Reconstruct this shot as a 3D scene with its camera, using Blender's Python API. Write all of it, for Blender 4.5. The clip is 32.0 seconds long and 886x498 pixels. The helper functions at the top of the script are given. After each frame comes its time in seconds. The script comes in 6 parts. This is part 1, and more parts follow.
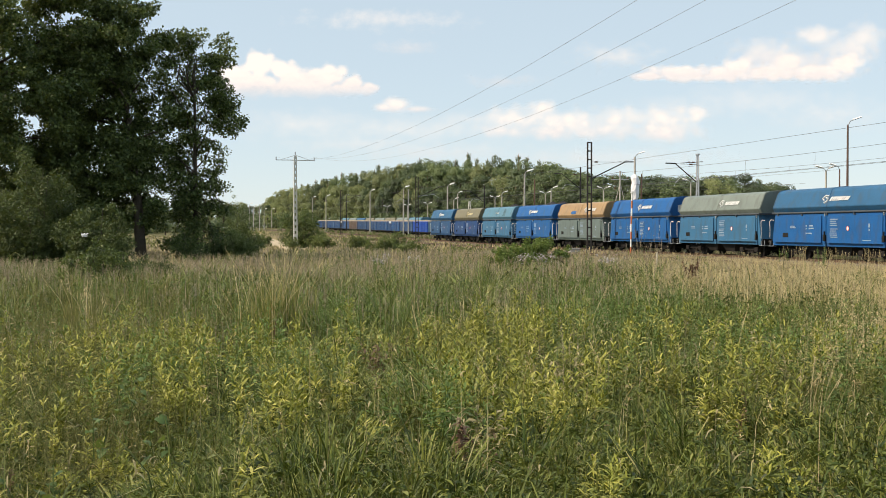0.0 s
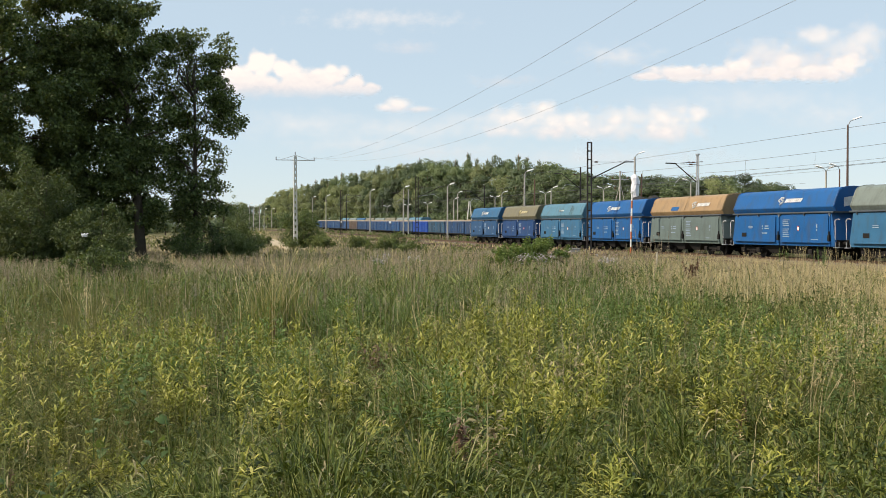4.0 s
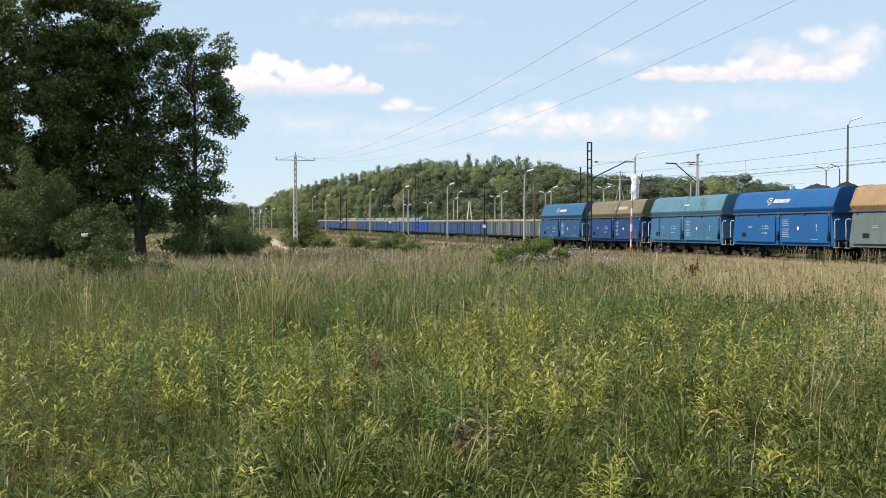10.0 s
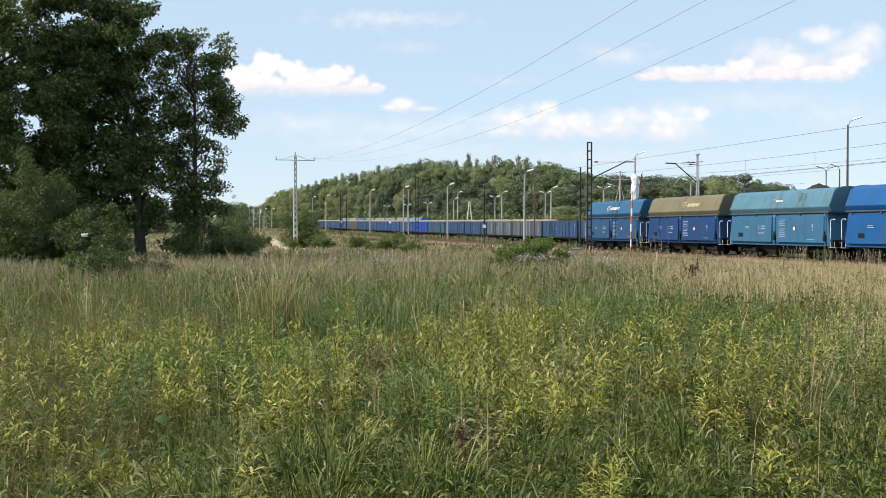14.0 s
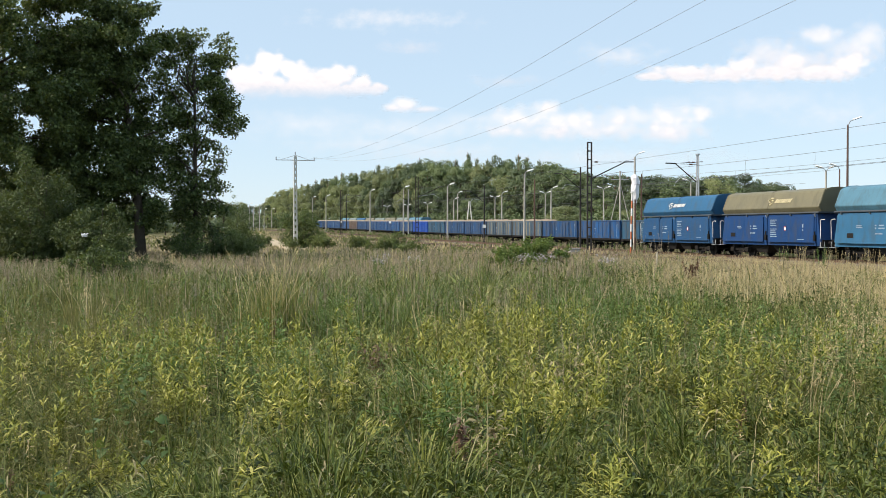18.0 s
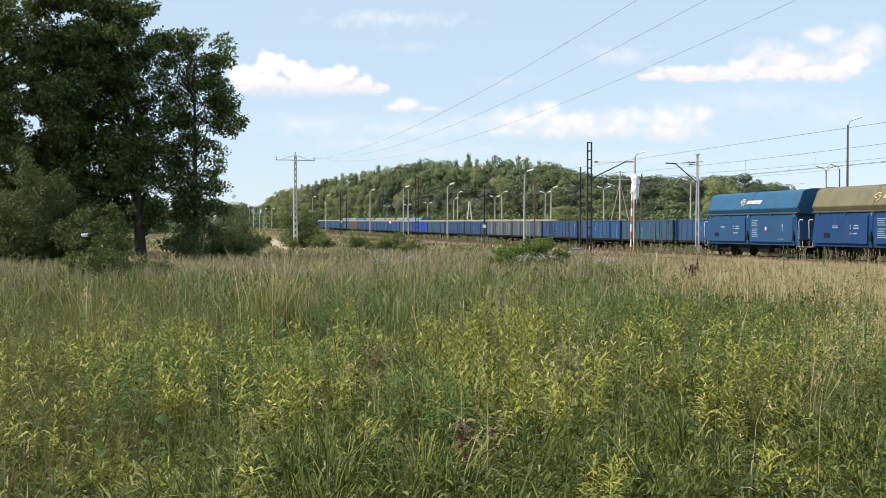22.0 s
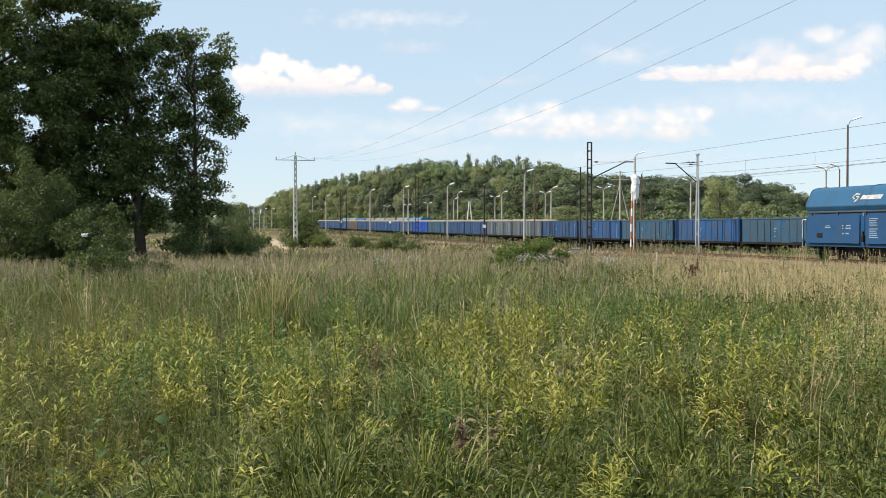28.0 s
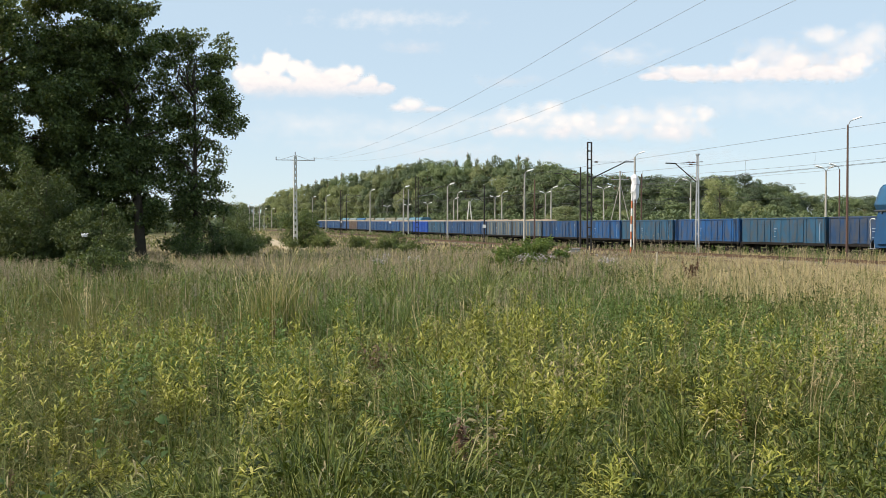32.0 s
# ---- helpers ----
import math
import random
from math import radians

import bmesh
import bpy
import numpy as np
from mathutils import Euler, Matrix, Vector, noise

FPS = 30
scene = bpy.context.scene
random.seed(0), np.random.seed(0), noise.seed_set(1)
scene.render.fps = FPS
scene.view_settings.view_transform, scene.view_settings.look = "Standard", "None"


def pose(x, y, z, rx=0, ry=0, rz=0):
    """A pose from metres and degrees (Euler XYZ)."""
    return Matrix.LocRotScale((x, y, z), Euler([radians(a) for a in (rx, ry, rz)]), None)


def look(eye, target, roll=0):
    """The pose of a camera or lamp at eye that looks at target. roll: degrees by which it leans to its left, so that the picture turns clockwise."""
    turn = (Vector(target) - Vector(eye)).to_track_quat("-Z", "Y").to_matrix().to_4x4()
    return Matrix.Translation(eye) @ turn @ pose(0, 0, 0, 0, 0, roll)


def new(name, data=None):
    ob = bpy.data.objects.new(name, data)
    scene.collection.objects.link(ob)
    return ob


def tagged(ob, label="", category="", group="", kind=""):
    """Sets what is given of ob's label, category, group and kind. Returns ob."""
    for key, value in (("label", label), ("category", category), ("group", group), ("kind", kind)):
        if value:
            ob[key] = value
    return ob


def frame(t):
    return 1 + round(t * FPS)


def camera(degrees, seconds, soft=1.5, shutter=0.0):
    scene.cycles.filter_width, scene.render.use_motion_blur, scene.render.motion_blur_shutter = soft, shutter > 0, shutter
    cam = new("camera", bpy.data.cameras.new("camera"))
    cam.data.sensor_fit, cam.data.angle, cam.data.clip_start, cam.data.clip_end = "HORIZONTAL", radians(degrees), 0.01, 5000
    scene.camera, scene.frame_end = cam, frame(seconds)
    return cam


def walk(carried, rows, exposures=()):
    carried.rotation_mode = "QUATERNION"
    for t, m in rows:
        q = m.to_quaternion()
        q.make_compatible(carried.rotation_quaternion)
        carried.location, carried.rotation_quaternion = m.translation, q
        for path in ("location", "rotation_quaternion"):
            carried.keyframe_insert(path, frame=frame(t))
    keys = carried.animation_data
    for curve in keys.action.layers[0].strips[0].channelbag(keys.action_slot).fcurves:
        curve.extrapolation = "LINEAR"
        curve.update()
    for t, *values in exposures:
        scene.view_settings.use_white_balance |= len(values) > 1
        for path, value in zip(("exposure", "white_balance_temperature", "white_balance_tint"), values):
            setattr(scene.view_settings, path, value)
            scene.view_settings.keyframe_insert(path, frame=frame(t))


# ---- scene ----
cam = camera(47.0, 32.0, soft=0.8)
EYE = 1.85
walk(cam, [(0.0, pose(0, 0, EYE, 88.89, 0, 0)), (32.0, pose(0, 0, EYE, 88.89, 0, 0))],
     exposures=[(0.0, 0.12, 7800, 15), (3.5, 0.08, 7600, 15), (7.0, -0.02, 7120, 15), (10.0, 0.12, 7000, 15), (23.0, 0.17, 7050, 14), (29.0, 0.14, 7220, 14), (32.0, 0.12, 7280, 14)])

# world and sun: afternoon sun from the far left, fair-weather sky
SUN_AZ, SUN_EL = radians(-103), radians(43)   # azimuth from +y towards +x
world = bpy.data.worlds.new("world")
scene.world = world
world.use_nodes = True
wn = world.node_tree.nodes
sky = wn.new("ShaderNodeTexSky")
sky.sky_type = 'NISHITA'
sky.sun_disc = False
sky.sun_elevation, sky.sun_rotation = SUN_EL, SUN_AZ
sky.air_density, sky.dust_density, sky.ozone_density = 0.9, 0.2, 2.2
wn["Background"].inputs["Strength"].default_value = 0.145
veil = wn.new("ShaderNodeMix")     # thin high haze that pales the blue
veil.data_type = 'RGBA'
veil.inputs[0].default_value = 0.72
veil.inputs[7].default_value = (3.72, 5.16, 6.46, 1)
world.node_tree.links.new(sky.outputs[0], veil.inputs[6])
world.node_tree.links.new(veil.outputs[2], wn["Background"].inputs["Color"])
sun_data = bpy.data.lights.new("sun", 'SUN')
sun_data.energy, sun_data.angle, sun_data.color = 5.0, radians(0.53), (1.0, 0.93, 0.82)
sun = new("sun", sun_data)
SUN_DIR = Vector((math.sin(SUN_AZ) * math.cos(SUN_EL), math.cos(SUN_AZ) * math.cos(SUN_EL), math.sin(SUN_EL)))
sun.matrix_world = look(SUN_DIR * 100, (0, 0, 0))


# ---- materials ----
def node_mat(name):
    m = bpy.data.materials.new(name)
    m.use_nodes = True
    return m, m.node_tree.nodes, m.node_tree.links


def ramp_of(n, l, fac, stops):
    r = n.new("ShaderNodeValToRGB")
    while len(r.color_ramp.elements) < len(stops):
        r.color_ramp.elements.new(0.5)
    for e, (p, c) in zip(r.color_ramp.elements, stops):
        e.position, e.color = p, (*c, 1)
    l.new(fac, r.inputs[0])
    return r.outputs[0]


def noise_of(n, l, scale, detail=4, coords="Object", stretch=None, distort=0.0):
    tc = n.new("ShaderNodeTexCoord")
    t = n.new("ShaderNodeTexNoise")
    t.inputs["Scale"].default_value, t.inputs["Detail"].default_value = scale, detail
    t.inputs["Distortion"].default_value = distort
    if stretch:
        mp = n.new("ShaderNodeMapping")
        mp.inputs["Scale"].default_value = stretch
        l.new(tc.outputs[coords], mp.inputs[0])
        l.new(mp.outputs[0], t.inputs["Vector"])
    else:
        l.new(tc.outputs[coords], t.inputs["Vector"])
    return t.outputs[0]


def mixed(n, l, fac, a, b, kind='MIX'):
    x = n.new("ShaderNodeMix")
    x.data_type, x.blend_type = 'RGBA', kind
    if hasattr(fac, "links"):
        l.new(fac, x.inputs[0])
    else:
        x.inputs[0].default_value = fac
    for k, v in ((6, a), (7, b)):
        if hasattr(v, "links"):
            l.new(v, x.inputs[k])
        else:
            x.inputs[k].default_value = (*v, 1)
    return x.outputs[2]


def surface(name, base, rough=0.6, metal=0.0, var=0.25, grain=30.0, blotch=1.2, dirt=None, dirt_at=0.62,
            streak=None, bump=0.02, spec=0.5):
    """Paint, stone, wood or metal: blotches, grain, dirt patches or run-off streaks, fine relief."""
    m, n, l = node_mat(name)
    b = n["Principled BSDF"]
    dark = tuple(c * (1 - var) for c in base)
    light = tuple(min(1, c * (1 + var)) for c in base)
    big = noise_of(n, l, blotch, 5)
    fine = noise_of(n, l, grain, 3)
    col = ramp_of(n, l, big, [(0.3, dark), (0.5, base), (0.72, light)])
    col = mixed(n, l, 0.25, col, ramp_of(n, l, fine, [(0.35, dark), (0.65, light)]))
    if dirt:
        d = noise_of(n, l, 2.4, 6, stretch=streak, distort=0.4)
        mask = ramp_of(n, l, d, [(dirt_at - 0.08, (0, 0, 0)), (dirt_at + 0.1, (0.6, 0.6, 0.6))])
        col = mixed(n, l, mask, col, dirt)
    l.new(col, b.inputs["Base Color"])
    rr = ramp_of(n, l, big, [(0.3, (rough * 0.8,) * 3), (0.7, (min(1, rough * 1.2),) * 3)])
    l.new(rr, b.inputs["Roughness"])
    b.inputs["Metallic"].default_value = metal
    b.inputs["Specular IOR Level"].default_value = spec
    if bump:
        bp = n.new("ShaderNodeBump")
        bp.inputs["Strength"].default_value, bp.inputs["Distance"].default_value = 0.5, bump
        l.new(fine, bp.inputs["Height"])
        l.new(bp.outputs[0], b.inputs["Normal"])
    return m


def foliage(name, tones, through_light=0.4, rough=0.55, patch=0.0, patch_tones=None, spec=0.3, dry=False, each=0.0):
    """Leaves or blades: each island takes its own tone; thin, so that light shines through. each: how far one plant differs from the next."""
    m, n, l = node_mat(name)
    b = n["Principled BSDF"]
    geo = n.new("ShaderNodeNewGeometry")
    k = len(tones) - 1
    col = ramp_of(n, l, geo.outputs["Random Per Island"], [t if len(t) == 2 else (i / k, t) for i, t in enumerate(tones)])
    if patch_tones:
        p = noise_of(n, l, patch, 4)
        mask = ramp_of(n, l, p, [(0.44, (0, 0, 0)), (0.6, (1, 1, 1))])
        kk = len(patch_tones) - 1
        other = ramp_of(n, l, geo.outputs["Random Per Island"], [t if len(t) == 2 else (i / kk, t) for i, t in enumerate(patch_tones)])
        col = mixed(n, l, mask, col, other)
    if each:
        info = n.new("ShaderNodeObjectInfo")
        tint = ramp_of(n, l, info.outputs["Random"], [(0.0, (1 - each, 1 - each * .95, 1 - each * .75)), (0.5, (1, 1, 1)), (1.0, (1 + each, 1 + each * .9, 1 + each * .3))])
        col = mixed(n, l, 1.0, col, tint, 'MULTIPLY')
    l.new(col, b.inputs["Base Color"])
    b.inputs["Roughness"].default_value = rough
    b.inputs["Specular IOR Level"].default_value = spec
    tr = n.new("ShaderNodeBsdfTranslucent")
    l.new(col if dry else mixed(n, l, 0.5, col, (0.26, 0.32, 0.03), 'MIX'), tr.inputs["Color"])
    ms = n.new("ShaderNodeMixShader")
    ms.inputs[0].default_value = through_light
    l.new(b.outputs[0], ms.inputs[1])
    l.new(tr.outputs[0], ms.inputs[2])
    l.new(ms.outputs[0], n["Material Output"].inputs["Surface"])
    return m


M_STEEL_DARK = surface("dark_grimy_steel", (0.016, 0.015, 0.0145), 0.9, 0.05, 0.4, dirt=(0.04, 0.032, 0.025), spec=.2)
M_RAIL = surface("rusty_rail_steel", (0.14, 0.085, 0.055), 0.6, 0.4, 0.3)
M_SLEEPER = surface("weathered_concrete_sleeper", (0.28, 0.26, 0.23), 0.9, 0, 0.25, dirt=(0.12, 0.09, 0.06))
M_BALLAST = surface("stained_ballast", (0.155, 0.125, 0.098), 0.95, 0, 0.5, grain=14, blotch=0.6, bump=0.05)
M_CONCRETE = surface("weathered_concrete", (0.42, 0.40, 0.36), 0.9, 0, 0.2, blotch=2, dirt=(0.2, 0.17, 0.14), streak=(3, 3, 0.3))
M_CONCRETE_LIGHT = surface("pale_concrete", (0.62, 0.60, 0.55), 0.85, 0, 0.15, blotch=2)
M_MAST = surface("dark_rusty_mast_steel", (0.03, 0.026, 0.024), 0.75, 0.1, 0.35, dirt=(0.10, 0.05, 0.03), dirt_at=0.62)
M_MAST_RED = surface("red_brown_painted_steel", (0.11, 0.062, 0.048), 0.7, 0.1, 0.3)
M_GALV = surface("galvanised_steel", (0.42, 0.44, 0.46), 0.5, 0.5, 0.15)
M_LAMP = surface("white_lamp_housing", (0.86, 0.87, 0.87), 0.4, 0, 0.08)
M_WHITE = surface("white_paint", (0.78, 0.78, 0.76), 0.5, 0, 0.1)
M_WHITE_WORN = surface("worn_white_lettering", (0.24, 0.32, 0.42), 0.6, 0, 0.2)
M_RED = surface("red_paint", (0.50, 0.07, 0.05), 0.5, 0, 0.2)
M_ORANGE = surface("faded_orange_red_paint", (0.50, 0.15, 0.06), 0.6, 0, 0.25)
M_PLASTIC = surface("white_plastic_sheet", (0.8, 0.8, 0.82), 0.35, 0, 0.08, blotch=6, bump=0.05)
M_WIRE = surface("dark_wire", (0.09, 0.09, 0.10), 0.6, 0.3, 0.1)
M_WIRE_PALE = surface("dull_aluminium_wire", (0.20, 0.21, 0.22), 0.6, 0.3, 0.1)
M_INSUL = surface("brown_porcelain", (0.12, 0.06, 0.04), 0.25, 0, 0.2)
M_BARK = surface("oak_bark", (0.075, 0.06, 0.045), 0.95, 0, 0.4, grain=14, blotch=3, bump=0.06)
M_BARK_PINE = surface("pine_bark", (0.20, 0.11, 0.07), 0.95, 0, 0.4, grain=14, blotch=2, bump=0.06)
M_LOAD = surface("gravel_load", (0.24, 0.19, 0.135), 0.95, 0, 0.35, grain=9, blotch=0.7, bump=0.08)
M_FLANGE = surface("grey_blue_steel_beam", (0.06, 0.075, 0.09), 0.65, 0.1, 0.25, dirt=(0.06, 0.05, 0.04))
M_COAL = surface("black_coal", (0.018, 0.018, 0.02), 0.9, 0, 0.4, grain=12, bump=0.06)
M_DUST = surface("dark_dusty_teal_paint", (0.05, 0.10, 0.12), 0.8, 0, 0.35, blotch=2.5, dirt=(0.085, 0.215, 0.28), dirt_at=.55)
M_WOOD = surface("bleached_wood", (0.5, 0.45, 0.36), 0.9, 0, 0.2)


# ---- mesh building ----
class Shape:
    """Collects boxes, prisms and tubes into one mesh."""

    def __init__(self):
        self.v, self.f = [], []

    def add(self, verts, faces):
        k = len(self.v)
        self.v += [tuple(p) for p in verts]
        self.f += [tuple(i + k for i in q) for q in faces]
        return self

    def box(self, x0, x1, y0, y1, z0, z1):
        return self.add([(x0, y0, z0), (x1, y0, z0), (x1, y1, z0), (x0, y1, z0),
                         (x0, y0, z1), (x1, y0, z1), (x1, y1, z1), (x0, y1, z1)],
                        [(3, 2, 1, 0), (4, 5, 6, 7), (0, 1, 5, 4), (1, 2, 6, 5), (2, 3, 7, 6), (3, 0, 4, 7)])

    def chamfer(self, x0, x1, y0, y1, z0, z1, c):
        """A box whose upright and lengthwise edges are cut by c."""
        prof = [(y0 + c, z0), (y1 - c, z0), (y1, z0 + c), (y1, z1 - c), (y1 - c, z1), (y0 + c, z1), (y0, z1 - c), (y0, z0 + c)]
        return self.prism(prof, x0, x1)

    def prism(self, prof, x0, x1):
        """A profile of (y, z) drawn along x."""
        n = len(prof)
        vs = [(x0, y, z) for y, z in prof] + [(x1, y, z) for y, z in prof]
        fs = [(i, (i + 1) % n, n + (i + 1) % n, n + i) for i in range(n)]
        return self.add(vs, [tuple(reversed(f)) for f in fs] + [tuple(range(n)), tuple(reversed(range(n, 2 * n)))])

    def tube(self, pts, r, seg=6, r1=None):
        pts = [Vector(p) for p in pts]
        k, n = len(self.v), len(pts)
        for i, p in enumerate(pts):
            d = (pts[min(i + 1, n - 1)] - pts[max(i - 1, 0)]).normalized()
            a = d.orthogonal().normalized() if i == 0 else (a - d * a.dot(d)).normalized()
            b = d.cross(a)
            rr = r if r1 is None else r + (r1 - r) * i / (n - 1)
            for j in range(seg):
                t = 2 * math.pi * j / seg
                self.v.append(tuple(p + (a * math.cos(t) + b * math.sin(t)) * rr))
        for i in range(n - 1):
            for j in range(seg):
                j2 = (j + 1) % seg
                self.f.append((k + i * seg + j, k + i * seg + j2, k + (i + 1) * seg + j2, k + (i + 1) * seg + j))
        self.f += [tuple(k + j for j in reversed(range(seg))), tuple(k + (n - 1) * seg + j for j in range(seg))]
        return self

    def mesh(self, name, smooth=False):
        me = bpy.data.meshes.new(name)
        me.from_pydata(self.v, [], self.f)
        me.materials.append(None)
        if smooth:
            me.shade_smooth()
        me.update()
        return me


def part(name, shape, material, parent, label="", at=None, smooth=False):
    """One mesh object under a thing or a part. shape: a Shape or a mesh that is shared."""
    me = shape.mesh(name, smooth) if isinstance(shape, Shape) else shape
    ob = new(name, me)
    ob.material_slots[0].link = 'OBJECT'
    ob.material_slots[0].material = material
    ob.parent = parent
    if at is not None:
        ob.matrix_basis = at
    return tagged(ob, label)


def thing(name, label, category, at=None, group="", kind=""):
    ob = new(name)
    if at is not None:
        ob.matrix_basis = at
    return tagged(ob, label, category, group, kind)


def solo(name, shape, material, label, category="", at=None, group="", kind="", smooth=False):
    ob = part(name, shape, material, None, label, at, smooth)
    return tagged(ob, label, category, group, kind)


def mesh_np(name, verts, tris, material):
    me = bpy.data.meshes.new(name)
    verts = np.asarray(verts, np.float32).reshape(-1, 3)
    tris = np.asarray(tris, np.int32).reshape(-1, 3)
    me.vertices.add(len(verts))
    me.vertices.foreach_set("co", verts.ravel())
    me.loops.add(tris.size)
    me.loops.foreach_set("vertex_index", tris.ravel())
    me.polygons.add(len(tris))
    me.polygons.foreach_set("loop_start", np.arange(0, tris.size, 3, dtype=np.int32))
    me.update(calc_edges=True)
    me.materials.append(material)
    return me


# the railway runs along u, and lies at the distance c across it; the line climbs gently in the distance
ALONG, ACROSS = Vector((0.2667, -0.9638, 0)), Vector((0.9638, 0.2667, 0))
HEADING = math.degrees(math.atan2(-0.9638, 0.2667))


def climb(y):
    return 0.5 * (max(0.0, min(y, 420.0) - 95.0) / 90.0) ** 1.35


def spot(c, u, z=0.0):
    p = ACROSS * c + ALONG * u
    return Vector((p.x, p.y, z + climb(p.y)))


def track_pose(c, u, z=0.0):
    p, q = spot(c, u - 4, z), spot(c, u + 4, z)
    tilt = math.degrees(math.atan2(q.z - p.z, 8.0))
    m = (p + q) / 2
    return Matrix.Translation(m) @ pose(0, 0, 0, 0, 0, HEADING) @ pose(0, 0, 0, 0, -tilt, 0)


def smooth_step(a, b, x):
    t = np.clip((x - a) / (b - a), 0, 1)
    return t * t * (3 - 2 * t)


def ground_z(x, y):
    """Height of the ground: the meadow, the sidings' bed, the climb of the line."""
    x, y = np.asarray(x, float), np.asarray(y, float)
    c = x * 0.9638 + y * 0.2667
    z = 0.15 - 0.40 * smooth_step(8, 55, y) * np.ones_like(x)
    up = 0.5 * (np.clip(np.minimum(y, 420) - 95, 0, None) / 90) ** 1.35
    z = z + up * smooth_step(14, 27, c)
    z = z - 0.30 * smooth_step(42.5, 45.5, c) - 0.35 * smooth_step(50.8, 52.4, c)
    z = z + 0.05 * np.sin(x * 0.7 + 1.3) * np.sin(y * 0.53) + 0.08 * np.sin(x * 0.17 + y * 0.13)
    return z


def gz(x, y):
    return float(ground_z(x, y))


# ---- ground and tracks ----
def ground_material():
    m, n, l = node_mat("meadow_soil_and_thatch")
    b = n["Principled BSDF"]
    big = noise_of(n, l, 0.12, 6)
    mid = noise_of(n, l, 1.7, 5)
    fine = noise_of(n, l, 22, 4)
    col = ramp_of(n, l, big, [(0.35, (0.024, 0.028, 0.012)), (0.5, (0.05, 0.05, 0.022)), (0.66, (0.14, 0.115, 0.062))])
    col = mixed(n, l, 0.4, col, ramp_of(n, l, mid, [(0.3, (0.05, 0.065, 0.02)), (0.7, (0.20, 0.17, 0.08))]))
    col = mixed(n, l, 0.35, col, ramp_of(n, l, fine, [(0.35, (0.03, 0.035, 0.012)), (0.65, (0.22, 0.20, 0.10))]))
    l.new(col, b.inputs["Base Color"])
    b.inputs["Roughness"].default_value = 1.0
    b.inputs["Specular IOR Level"].default_value = 0.1
    bp = n.new("ShaderNodeBump")
    bp.inputs["Strength"].default_value, bp.inputs["Distance"].default_value = 0.7, 0.08
    l.new(fine, bp.inputs["Height"])
    l.new(bp.outputs[0], b.inputs["Normal"])
    return m


def build_ground():
    def steps(lo, hi, fine_lo, fine_hi, d):
        a = list(np.arange(fine_lo, fine_hi + d, d))
        while a[-1] < hi:
            a.append(a[-1] + max(d, (a[-1] - fine_hi) * 0.35 + d))
        while a[0] > lo:
            a.insert(0, a[0] - max(d, (fine_lo - a[0]) * 0.35 + d))
        return np.array(a)
    xs, ys = steps(-4600, 4600, -70, 70, 2.0), steps(-4600, 4600, -12, 340, 2.0)
    gx, gy = np.meshgrid(xs, ys)
    v = np.stack([gx, gy, ground_z(gx, gy)], -1).reshape(-1, 3)
    w, h = len(xs), len(ys)
    i = (np.arange(h - 1)[:, None] * w + np.arange(w - 1)[None, :]).ravel()
    tris = np.concatenate([np.stack([i, i + 1, i + w + 1], 1), np.stack([i, i + w + 1, i + w], 1)])
    ob = new("ground", mesh_np("ground", v, tris, ground_material()))
    ob.data.shade_smooth()
    tagged(ob, "rough summer meadow ground with dry thatch between the grass", "ground", kind="structure")


build_ground()


PATH_LINE = [(-13.2, 96), (-16.2, 112), (-19.8, 128), (-24.8, 150), (-31.0, 178), (-39.0, 215), (-49.0, 262)]


def dirt_path():
    """A sandy track that runs up the bank beside the line."""
    mid = PATH_LINE
    vs, fs = [], []
    for i in range(49):
        t = i / 48 * (len(mid) - 1)
        k = min(int(t), len(mid) - 2)
        f = t - k
        x, y = (mid[k][j] * (1 - f) + mid[k + 1][j] * f for j in (0, 1))
        w = 1.5 + .35 * math.sin(i * 1.3) + i * .03
        for s in (-1, -.4, .4, 1):
            px = x + s * w
            vs.append((px, y, gz(px, y) + .045 + (.05 if abs(s) < .5 else 0)))
    for i in range(48):
        for j in range(3):
            a = i * 4 + j
            fs.append((a, a + 1, a + 5, a + 4))
    solo("dirt_path", Shape().add(vs, fs), M_SAND, "pale sandy path worn into the grassy bank", "path", kind="structure", smooth=True)


M_SAND = surface("pale_sand", (0.42, 0.34, 0.23), 1.0, 0, 0.2, grain=12, blotch=0.8, dirt=(0.2, 0.19, 0.09), dirt_at=.58, bump=0.04)
dirt_path()

